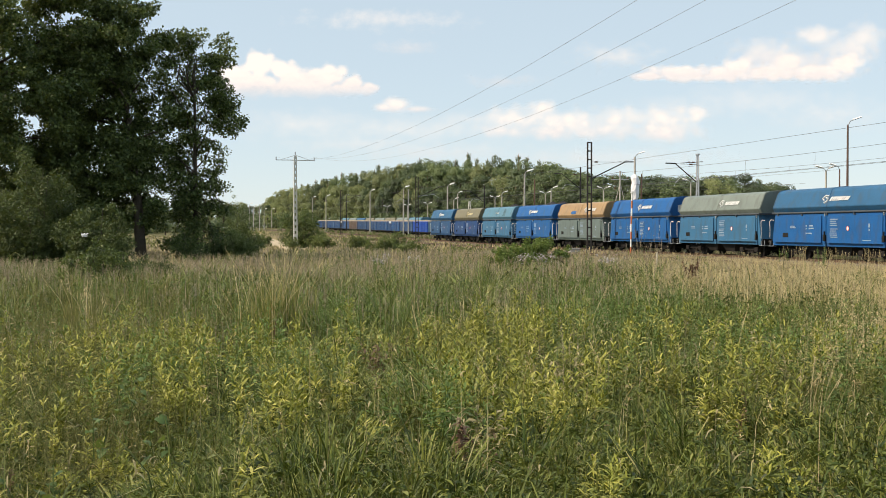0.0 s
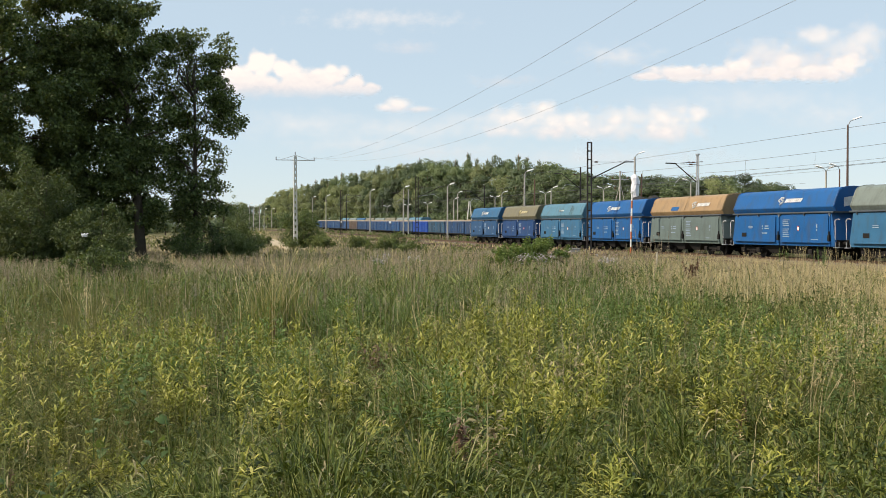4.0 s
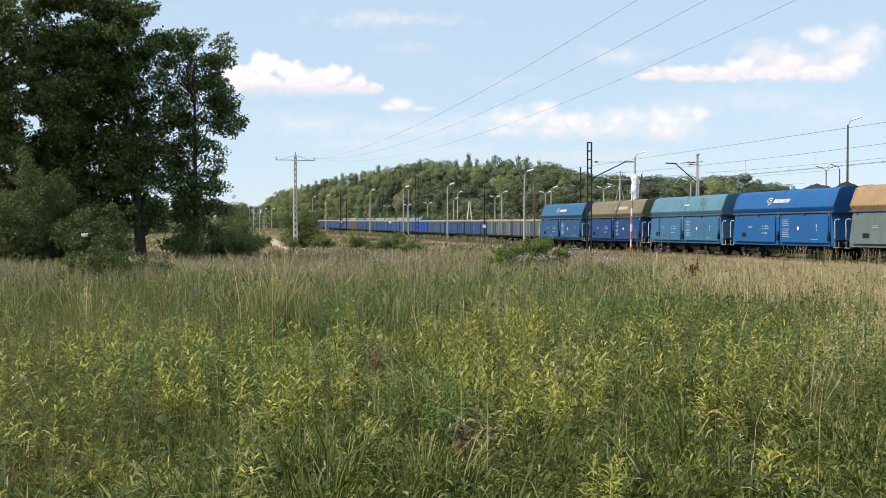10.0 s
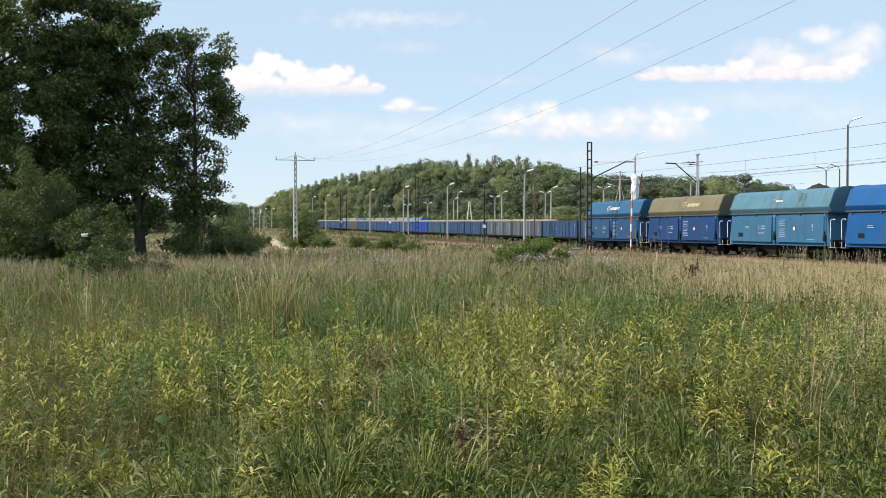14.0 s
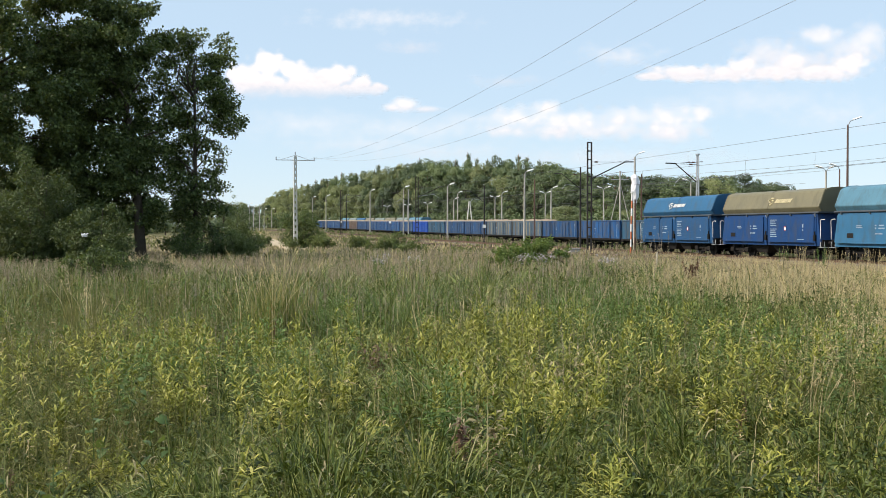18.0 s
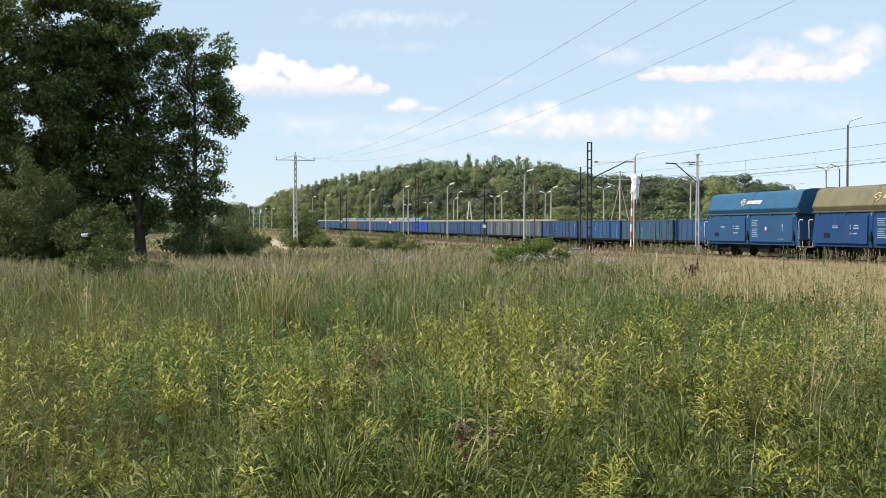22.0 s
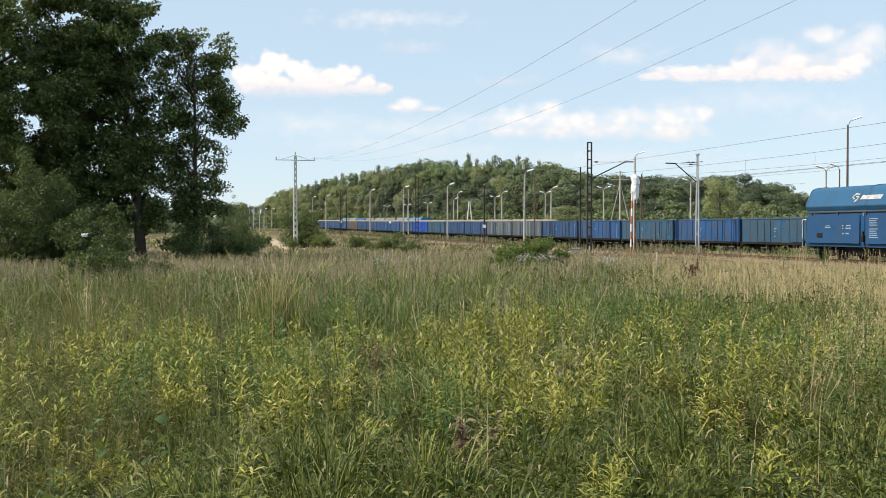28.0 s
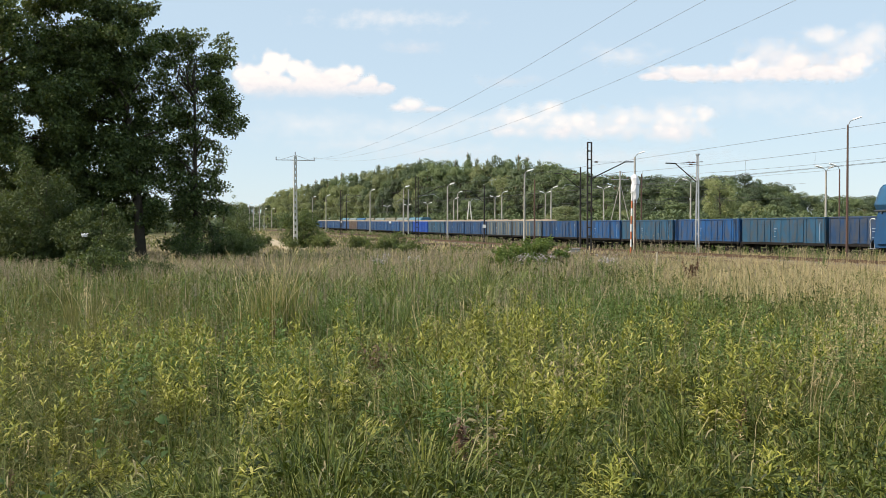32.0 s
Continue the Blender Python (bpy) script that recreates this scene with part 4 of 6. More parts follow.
F_PINE = foliage("pine_needles", [(0.10, 0.135, 0.08), (0.135, 0.17, 0.095), (0.17, 0.205, 0.11)], 0.15)


def leaf_cloud(rng, centers, radii, count, size, aspect=0.6, hang=0.0, shell=0.45, loose=0.5):
    """Leaves as folded four-triangle blades, gathered on the outside of each clump."""
    k = rng.choice(len(centers), count, p=radii ** 2 / (radii ** 2).sum())
    d = rng.normal(size=(count, 3))
    d /= np.linalg.norm(d, axis=1)[:, None]
    r = radii[k] * rng.uniform(0.25, 1.0, count) ** shell
    d[:, 2] *= 0.8
    p = centers[k] + d * r[:, None]
    ax = rng.normal(size=(count, 3)) + d * 0.7
    ax[:, 2] -= hang
    ax /= np.linalg.norm(ax, axis=1)[:, None]
    up = d + np.array([0, 0, 0.9 if loose > .2 else .35]) + rng.normal(size=(count, 3)) * loose
    if loose < .2:      # far crowns: leaves lie along the clump's outside
        un = up / np.linalg.norm(up, axis=1)[:, None]
        ax = ax - un * (ax * un).sum(1)[:, None] * .85
        ax /= np.linalg.norm(ax, axis=1)[:, None] + 1e-9
    sd = np.cross(ax, up)
    sd /= np.linalg.norm(sd, axis=1)[:, None] + 1e-9
    nr = np.cross(sd, ax)
    L = (size * rng.uniform(0.65, 1.35, count))[:, None]
    w = L * aspect * 0.5
    v = np.stack([p, p + ax * L * .5 + sd * w + nr * L * .1, p + ax * L - nr * L * .12, p + ax * L * .5 - sd * w + nr * L * .1], 1)
    i = np.arange(count)[:, None] * 4
    t = np.concatenate([i + [0, 1, 2], i + [0, 2, 3]], 1)
    return v.reshape(-1, 3), t.reshape(-1, 3)


def crown_clumps(rng, n, center, size, r_lo, r_hi, hollow=0.55):
    d = rng.normal(size=(n, 3))
    d /= np.linalg.norm(d, axis=1)[:, None]
    r = rng.uniform(hollow ** 3, 1.0, n) ** (1 / 3)
    c = np.array(center) + d * r[:, None] * np.array(size)
    rad = rng.uniform(r_lo, r_hi, n)
    return c, rad


def tree_meshes(rng, trunk_h, trunk_r, clumps, radii, leaves, size, aspect=.6, hang=0.0, limbs=14, leaf_mat=None, shell=.45, loose=.5):
    s = Shape()
    top = Vector((clumps[:, 0].mean(), clumps[:, 1].mean(), trunk_h))
    pts = [Vector((0, 0, -.3)), Vector((top.x * .1, top.y * .1, trunk_h * .25)), Vector((top.x * .4, top.y * .4, trunk_h * .6)), top]
    s.tube([pts[0], Vector((0, 0, .25))], trunk_r * 1.5, 10, trunk_r * 1.1)
    s.tube([Vector((0, 0, .2))] + pts[1:], trunk_r * 1.1, 10, trunk_r * .3)
    for k in rng.choice(len(clumps), min(limbs, len(clumps)), replace=False):
        c = Vector(clumps[k])
        t = min(.9, max(.18, (c.z - 1.2) / (trunk_h + 2.5)))
        a = pts[1].lerp(pts[2], t * 1.5) if t < .66 else pts[2].lerp(pts[3], (t - .66) * 3)
        b = a.lerp(c, .5) + Vector((rng.normal() * .3, rng.normal() * .3, .35))
        s.tube([a, a.lerp(b, .5) + Vector((rng.normal() * .25, rng.normal() * .25, .1)), b, b.lerp(c, .5) + Vector((rng.normal() * .2, rng.normal() * .2, -.12)), c], trunk_r * .30, 6, trunk_r * .05)
    v, t = leaf_cloud(rng, clumps, radii, leaves, size, aspect, hang, shell, loose)
    return s.mesh("trunk", True), mesh_np("crown", v, t, leaf_mat)


def plant(name, meshes, bark, label, category, at, group=""):
    t = thing(name, label, category, at, group)
    part("trunk", meshes[0], bark, t)
    c = new("crown", meshes[1])
    c.parent = t
    return t


def oak(x, y, outline, boughs, leaves, label, seed, trunk_r=.34, deep=.8, spread=.95, leaf=.19, per=9, low=.6, limbs=36):
    """outline: rows (height, left, right) of the crown. Boughs fill it; each carries leaf bunches with gaps between."""
    rng = np.random.default_rng(seed)
    zs, lo, hi = (np.array([r[i] for r in outline]) for i in range(3))
    fine = np.linspace(zs[0], zs[-1], 60)
    w = np.interp(fine, zs, hi - lo) ** 1.6
    z = rng.choice(fine, boughs, p=w / w.sum()) + rng.uniform(-.15, .15, boughs)
    l, r = np.interp(z, zs, lo), np.interp(z, zs, hi)
    t = rng.uniform(0, 2 * math.pi, boughs)
    out = rng.uniform(.03, 1.0, boughs) ** .45
    half = np.maximum((r - l) / 2 - spread * .45, .25)
    c = np.stack([(l + r) / 2 + half * out * np.cos(t), half * deep * out * np.sin(t), z], 1)
    k = np.repeat(np.arange(boughs), per)
    sub_c = c[k] + np.clip(rng.normal(size=(len(k), 3)), -1.3, 1.3) * np.array([spread, spread, spread * .5]) * .62
    rad = rng.uniform(.24, .52, len(k))
    ok = sub_c[:, 2] > low
    m = tree_meshes(rng, zs[-1] * .86, trunk_r, sub_c[ok], rad[ok], leaves, leaf, .66, limbs=limbs, leaf_mat=F_OAK, shell=.35)
    return plant("oak_tree", m, M_BARK, label, "tree", pose(x, y, gz(x, y)), "oaks at the meadow's edge")


oak(-19.4, 65.5, [(1.9, -2.8, .9), (3.0, -4.6, 1.9), (4.2, -6.2, 2.2), (7.5, -7.2, 2.3), (11, -7.4, 2.1), (14.2, -7.2, 1.6), (15.6, -7.0, 1.25), (16.6, -6.7, .7), (18.2, -5.4, -.6), (19.6, -3.8, -1.6)],
    190, 100000, "big dark green oak with dense spreading crown", 11)
oak(-29.8, 63.0, [(3.2, -4, 5.4), (5, -5, 7.6), (9, -5.2, 8.8), (13, -5.2, 9.2), (16.5, -5, 9.0), (18.5, -4, 7.6), (20.2, -2, 5)],
    260, 118000, "big dark green oak with dense spreading crown", 17)
oak(-16.5, 68.0, [(.6, -1.5, 1.7), (1.6, -2.0, 2.2), (3.0, -2.2, 2.3), (4.0, -2.3, 2.2), (6.0, -2.3, 2.1), (8.2, -2.5, 2.8), (9.8, -2.7, 3.5), (12.0, -2.9, 3.2), (13.6, -3.2, 2.9), (14.5, -3.2, 2.3), (15.1, -2.7, 1.4)],
    112, 30000, "slimmer oak with open, gappy crown", 29, .2, .75, .75, .19, 7, limbs=40)
oak(-27.0, 67.5, [(1.0, -4.6, 4.4), (3, -5.5, 4.8), (5.5, -5, 4.2), (7.5, -3, 2.4)], 60, 30000, "low leafy oak under the big crowns", 16, .16, .6, 1.0)


def shrub(name, x, y, w, h, leaves, mat, label, seed, size=.13, n=26, group="", hang=0.0, aspect=.5):
    # shoots fan out from the root; leaf bunches sit along their upper parts
    rng = np.random.default_rng(seed)
    s = Shape()
    c, rad = [], []
    for k in range(n):
        ang, out = rng.uniform(0, 2 * math.pi), w * .5 * math.sqrt(rng.uniform(.02, 1))
        hh = h * (1 - .55 * (out / (w * .5)) ** 2) * rng.uniform(.45, 1.12)
        tip = Vector((out * math.cos(ang), out * .85 * math.sin(ang), hh))
        mid = Vector((tip.x * .55, tip.y * .55, hh * .5))
        if k < 16:
            s.tube([(tip.x * .15, tip.y * .15, -.1), tuple(mid), tuple(tip)], .03, 5, .008)
        for f in rng.uniform(.2, 1.0, 5):
            p = mid.lerp(tip, (f - .4) / .6) if f > .4 else Vector((mid.x * .8, mid.y * .8, hh * f))
            c.append(tuple(p + Vector(rng.normal(0, .07 * h, 3))))
            rad.append(h * rng.uniform(.05, .12) * (1.25 - .6 * f) + .06)
    c, rad = np.array(c), np.array(rad)
    c[:, 2] = np.maximum(c[:, 2], .12)
    v, t = leaf_cloud(rng, c, rad, leaves, size, aspect, hang)
    return plant(name, (s.mesh("stems"), mesh_np("crown", v, t, mat)), M_BARK, label, "shrub", pose(x, y, gz(x, y)), group)


# shrubs under the oaks and along the line: bearing, depth, width, height
for i, (a, y, w, h, k) in enumerate(((-.398, 49, 4.6, 5.6, 30000), (-.37, 57, 3.4, 4.0, 12000), (-.338, 46, 3.5, 3.4, 22000), (-.355, 52, 2.6, 2.6, 8000),
                                     (-.25, 62, 2.6, 2.2, 5000), (-.2, 66, 3.6, 2.1, 8000), (-.194, 78, 2.4, 2.2, 6000), (-.222, 66, 2.2, 1.8, 4000), (-.435, 50, 3.0, 4.2, 9000), (-.365, 50, 3.2, 4.2, 9000),
                                     (-.337, 33, 2.4, 1.4, 20000), (-.318, 34, 1.8, 1.15, 8000), (-.285, 37, 2.4, .9, 8000))):
    x, y = bearing(a, y)
    shrub("shrub", x, y, w, h, k, F_OAK if i in (4, 10, 11) else F_WILLOW if i == 5 else F_SHRUB, "leafy green shrub at the meadow's edge", 30 + i, .12 if i < 10 else .075, 46, "shrubs by the oaks", .3)
for i, (a, y, w, h, k) in enumerate(((-.1385, 112, 5.2, 5.1, 12000), (-.12, 108, 3.6, 2.0, 4000), (-.085, 108, 2.8, 1.9, 3000), (-.062, 96, 3.6, 1.9, 4000), (-.147, 98, 1.4, 1.5, 1200),
                                     (-.03, 88, 3.0, 1.4, 3000), (-.201, 130, 4.0, 5.6, 9000), (-.176, 128, 2.6, 1.8, 2500), (-.128, 124, 4.0, 2.6, 3500), (.02, 84, 2.4, .9, 1500), (-.188, 100, 2.8, 2.2, 4000), (-.048, 106, 2.6, 1.9, 3000))):
    x, y = bearing(a, y)
    shrub("shrub", x, y, w, h, k, F_OAK if i in (0, 6) else F_WILLOW, "low green shrub on the grassy bank", 50 + i, .17, 26, "shrubs on the bank", .2)
bx_, by_ = bearing(.0815, 50.0)
shrub("bush", bx_, by_, 4.5, 1.72, 19000, F_BUSH, "broad low green bush before the tracks", 61, .12, 44)


# woods behind the yard
def forest_kinds():
    kinds = []
    for i, (mat, bark, form) in enumerate(((F_FOREST, M_BARK, "broad"), (F_FOREST_Y, M_BARK, "broad"), (F_FOREST, M_BARK, "broad"), (F_PINE, M_BARK_PINE, "spruce"), (F_PINE, M_BARK_PINE, "pine"), (F_FOREST_Y, M_BARK, "broad"))):
        rng = np.random.default_rng(80 + i)
        if form == "spruce":
            z = rng.uniform(2.5, 20.5, 60)
            r = 3.0 * (1 - (z - 2.5) / 18.6) * np.sqrt(rng.uniform(.2, 1, 60))
            t = rng.uniform(0, 2 * math.pi, 60)
            c, rad = np.stack([r * np.cos(t), r * np.sin(t), z], 1), .55 + .6 * (1 - (z - 2.5) / 18.6)
            m = tree_meshes(rng, 20.5, .22, c, rad, 2600, .55, .5, hang=.4, leaf_mat=mat, shell=.3, loose=.25)
        elif form == "pine":
            c, rad = crown_clumps(rng, 44, (0, 0, 13.5), (2.6, 2.6, 6.5), .7, 1.3, hollow=.2)
            m = tree_meshes(rng, 18.5, .25, c, rad, 2600, .56, .5, leaf_mat=mat, shell=.3, loose=.25)
        else:
            c, rad = crown_clumps(rng, 42, (0, 0, 11.2), (4.1, 4.1, 6.5), .7, 2.1, hollow=.7)
            c[:, 2] = np.maximum(c[:, 2], 2.5)
            m = tree_meshes(rng, 15.0, .28, c, rad, 5200, .37, .85, leaf_mat=mat, shell=.26, loose=.19)
        zs = np.empty(len(m[1].vertices) * 3, np.float32)
        m[1].vertices.foreach_get("co", zs)
        tall = float(np.quantile(zs[2::3], .995))
        kinds.append((m, bark, tall, ("tall dark conifer in the wood behind the yard", "conifer") if form != "broad" else
                      ("broad leafy tree in the wood behind the yard", "broadleaf tree")))
    return kinds


KINDS = forest_kinds()
PROFILE = [(-.17, 354), (-.160, 340), (-.141, 330), (-.102, 310), (-.047, 293), (.02, 278), (.098, 284), (.12, 297), (.142, 304), (.175, 311), (.25, 313), (.286, 309), (.303, 319), (.336, 332), (.358, 343), (.40, 349), (.47, 343)]
PROFILE = [(a, (406 - y) / 1803) for a, y in PROFILE]   # tangent of the skyline's elevation
DEPTH = [(-.17, 400), (-.05, 330), (.1, 270), (.18, 235), (.3, 220), (.47, 250)]


def between(table, a):
    return float(np.interp(a, [p for p, _ in table], [q for _, q in table]))


def wood_tree(x, y, height, rng, pine_share, slim=1.0, light=.4, spruce=.5):
    """light: the share of light yellow-green trees among the broad-leaved ones."""
    if rng.random() < pine_share:
        i = 3 if rng.random() < spruce else 4
    else:
        i = int(rng.choice([1, 5] if rng.random() < light else [0, 2]))
    m, bark, tall, (label, cat) = KINDS[i]
    s = height / tall
    wide = (.3 + .7 * s) * rng.uniform(.85, 1.25) * slim
    at = pose(x, y, gz(x, y), 0, 0, rng.uniform(0, 360)) @ Matrix.Diagonal((wide, wide, s, 1))
    return plant("forest_tree", m, bark, label, cat, at, "woods behind the yard")


def build_woods():
    rng = np.random.default_rng(5)
    for row, (dy, drop, step) in enumerate(((0, .44, 5.8), (6, .62, 5.8), (12, .80, 5.4), (18, .95, 4.8), (26, 1.0, 3.0))):
        a = -.172
        while a < .475:
            y = between(DEPTH, a) + dy + rng.uniform(-3, 3)
            top = EYE + between(PROFILE, a) * y
            x = a * y
            z0 = gz(x, y)
            h = (top - z0) * drop * rng.uniform(.95, 1.03)
            pine = (.1, .1, .15, .2, .75)[row] if a < .10 else .08
            light = .8 - .72 * float(smooth_step(-.06, -.01, a))
            slim = .85 if a < -.02 else 1.1
            wood_tree(x, y, h, rng, pine, .8 if row == 4 and a < .1 else slim, light, .9 if row == 4 else .5)
            a += step * slim / y * rng.uniform(.7, 1.3)
    for dist, a0, a1, h, step in ((320, -.46, -.2, 10, 6), (500, -.30, -.197, 12.5, 5), (560, -.215, -.155, 13, 4), (620, -.168, -.12, 15, 5)):
        a = a0
        while a < a1:
            y = dist + rng.uniform(-8, 8)
            wood_tree(a * y, y, h * rng.uniform(.8, 1.15), rng, .1)
            a += step / y


def undergrowth():
    """Thicket along the foot of the woods, too dense to count."""
    rng = np.random.default_rng(9)
    a = np.sort(rng.uniform(-.172, .47, 900))
    y = np.interp(a, [p for p, _ in DEPTH], [q for _, q in DEPTH]) - rng.uniform(4, 12, 900)
    x = a * y
    c = np.stack([x, y, ground_z(x, y) + rng.uniform(.3, 5.0, 900)], 1)
    v, t = leaf_cloud(rng, c, rng.uniform(1.0, 2.2, 900), 42000, .62, .7)
    tagged(new("undergrowth", mesh_np("undergrowth", v, t, F_FOREST)), "dense green thicket along the foot of the woods", "undergrowth", kind="stuff")


def far_hedge():
    """Low dark scrub along the far edge of the fields beside the line."""
    rng = np.random.default_rng(19)
    a = rng.uniform(-.47, -.135, 700)
    y = 470 + 60 * rng.random(700)
    x = a * y
    c = np.stack([x, y, ground_z(x, y) + rng.uniform(.3, 4.5, 700)], 1)
    v, t = leaf_cloud(rng, c, rng.uniform(1.4, 2.8, 700), 20000, 1.0, .7)
    tagged(new("far_hedge", mesh_np("far_hedge", v, t, F_PINE)), "dark scrub along the far edge of the fields", "hedge", kind="stuff")


build_woods()
wood_tree(*bearing(.1195, 190.0), 6.6, np.random.default_rng(3), 0.0, 1.15, 1.0)     # small light tree before the wood
wood_tree(*bearing(.272, 196.0), 12.2, np.random.default_rng(4), 0.0, 1.1, 1.0)
undergrowth()
far_hedge()
scrap = Shape()
for i in range(6):
    for j in range(5):
        scrap.v.append((-.15 + .06 * i + .02 * math.sin(j * 2.3), .06 * math.sin(i * 1.9 + j), -.07 + .035 * j + .03 * math.cos(i * 2.7)))
for i in range(5):
    for j in range(4):
        scrap.f.append((i * 5 + j, (i + 1) * 5 + j, (i + 1) * 5 + j + 1, i * 5 + j + 1))
scx, scy = bearing(-.3517, 44.5)
solo("plastic_scrap", scrap, M_PLASTIC, "scrap of white plastic sheet caught in a shrub", "litter", pose(scx, scy, 1.60))


# ---- meadow ----
F_GRASS = foliage("meadow_grass", [(0.0, (0.019, 0.039, 0.008)), (0.35, (0.044, 0.076, 0.012)), (0.7, (0.095, 0.136, 0.024)), (0.95, (0.21, 0.235, 0.055)), (1.0, (0.36, 0.32, 0.15))], 0.1, patch=3.2,
                  patch_tones=[(0.0, (0.052, 0.069, 0.016)), (0.4, (0.14, 0.165, 0.034)), (0.88, (0.245, 0.255, 0.066)), (1.0, (0.36, 0.31, 0.15))])
F_BLUEGRASS = foliage("blue_green_grass", [(0.0, (0.03, 0.057, 0.017)), (0.4, (0.070, 0.112, 0.026)), (0.8, (0.145, 0.195, 0.050)), (1.0, (0.30, 0.31, 0.13))], 0.12, patch=1.5,
                      patch_tones=[(0.0, (0.065, 0.086, 0.023)), (0.5, (0.185, 0.215, 0.055)), (0.9, (0.31, 0.315, 0.10)), (1.0, (0.38, 0.33, 0.16))])
F_WISP = foliage("olive_brown_panicles", [(0.112, 0.116, 0.038), (0.165, 0.164, 0.055), (0.235, 0.225, 0.083)], 0.25, dry=True)
F_WITHER = foliage("withered_leaves", [(0.22, 0.19, 0.10), (0.32, 0.28, 0.15), (0.44, 0.38, 0.22)], 0.3, dry=True)
F_DRY = foliage("dry_grass", [(0.40, 0.325, 0.17), (0.53, 0.44, 0.24), (0.66, 0.555, 0.325), (0.44, 0.335, 0.185)], 0.3, dry=True)
F_SEED = foliage("reddish_seed_heads", [(0.235, 0.195, 0.13), (0.335, 0.275, 0.19), (0.44, 0.37, 0.26)], 0.3, dry=True)
F_WEED = foliage("yellow_green_weed_leaves", [(0.082, 0.108, 0.017), (0.20, 0.222, 0.036), (0.37, 0.365, 0.072)], 0.18, patch=3.0,
                 patch_tones=[(0.165, 0.172, 0.027), (0.36, 0.345, 0.062), (0.53, 0.49, 0.17)])
F_HERB = foliage("green_herb_leaves", [(0.045, 0.088, 0.022), (0.085, 0.15, 0.038), (0.155, 0.235, 0.064)], 0.22)
F_LEAF = foliage("low_herb_leaves", [(0.016, 0.030, 0.008), (0.034, 0.058, 0.012), (0.085, 0.12, 0.026)], 0.14, patch=2.2,
                 patch_tones=[(0.04, 0.062, 0.012), (0.105, 0.135, 0.027), (0.22, 0.23, 0.052)])
F_BROAD = foliage("broad_pale_leaves", [(0.045, 0.088, 0.030), (0.07, 0.125, 0.040), (0.13, 0.19, 0.066)], 0.25)
F_STRAW = foliage("golden_straw", [(0.13, 0.165, 0.04), (0.22, 0.23, 0.065), (0.40, 0.35, 0.14)], 0.3, dry=True)
F_BROWN = foliage("withered_brown_stalks", [(0.10, 0.06, 0.04), (0.17, 0.10, 0.065), (0.24, 0.16, 0.10)], 0.2, dry=True)
F_THISTLE = foliage("pale_purple_thistle_heads", [(0.30, 0.25, 0.28), (0.46, 0.42, 0.42), (0.62, 0.59, 0.55)], 0.3, dry=True)


def patchy(x, y, s, seed):
    """Soft patches between 0 and 1."""
    f = np.zeros_like(x)
    for i in range(5):
        q = s * (1.0 + .7 * i)
        t = seed * 1.7 + i * 2.1
        f += np.sin(x * q * math.cos(t) + y * q * math.sin(t) + seed + i) * np.cos(y * q * math.cos(t * 1.3) - x * q * math.sin(t * 1.3) + 2 * seed + i)
    return np.clip(.5 + .32 * f, 0, 1)


def scatter(rng, n, y0, y1, a=0.52, keep=None):
    """Points on the meadow, thinning out with the distance."""
    y = np.exp(rng.uniform(math.log(y0), math.log(y1), n))
    x = rng.uniform(-a, a, n) * (y + 1.0)
    if keep is not None:
        ok = rng.random(n) < keep(x, y)
        x, y = x[ok], y[ok]
    c = x * .9638 + y * .2667
    ok = (c < 44.3) & ~((c > 30.6) & (c < 33.6) & (rng.random(len(x)) < .75)) & ~((c > 37.8) & (c < 42.2))
    return x[ok], y[ok]


def blades(rng, x, y, h, w, lean, name, mat, label, category, wide_far=.0009, swirl=0.0):
    n = len(x)
    z = ground_z(x, y) - .02
    w = np.maximum(w, wide_far * y) * rng.uniform(.7, 1.3, n)
    az = rng.uniform(0, 2 * math.pi, n)
    if swirl:   # neighbouring blades lie over the same way
        az = 9 * patchy(x, y, 1.1, 23) + rng.normal(0, swirl, n)
    tw = rng.uniform(0, 2 * math.pi, n)
    ln = np.minimum(np.abs(rng.normal(0, lean, n)), .9) * h
    base = np.stack([x, y, z], 1)
    dr = np.stack([np.cos(az), np.sin(az), np.zeros(n)], 1)
    sd = np.stack([np.cos(tw), np.sin(tw), np.zeros(n)], 1) * (w / 2)[:, None]
    up = np.array([0, 0, 1.0])
    mid = base + up * (h * .62)[:, None] + dr * (ln * .25)[:, None]
    tip = base + up * (h * np.sqrt(np.clip(1 - (ln / h) ** 2 * .75, .15, 1)))[:, None] + dr * ln[:, None]
    v = np.stack([base - sd, base + sd, mid + sd * .85, mid - sd * .85, tip], 1)
    i = np.arange(n)[:, None] * 5
    t = np.concatenate([i + [0, 1, 2], i + [0, 2, 3], i + [3, 2, 4]], 1)
    ob = new(name, mesh_np(name, v.reshape(-1, 3), t.reshape(-1, 3), mat))
    tagged(ob, label, category, kind="stuff")
    return tip


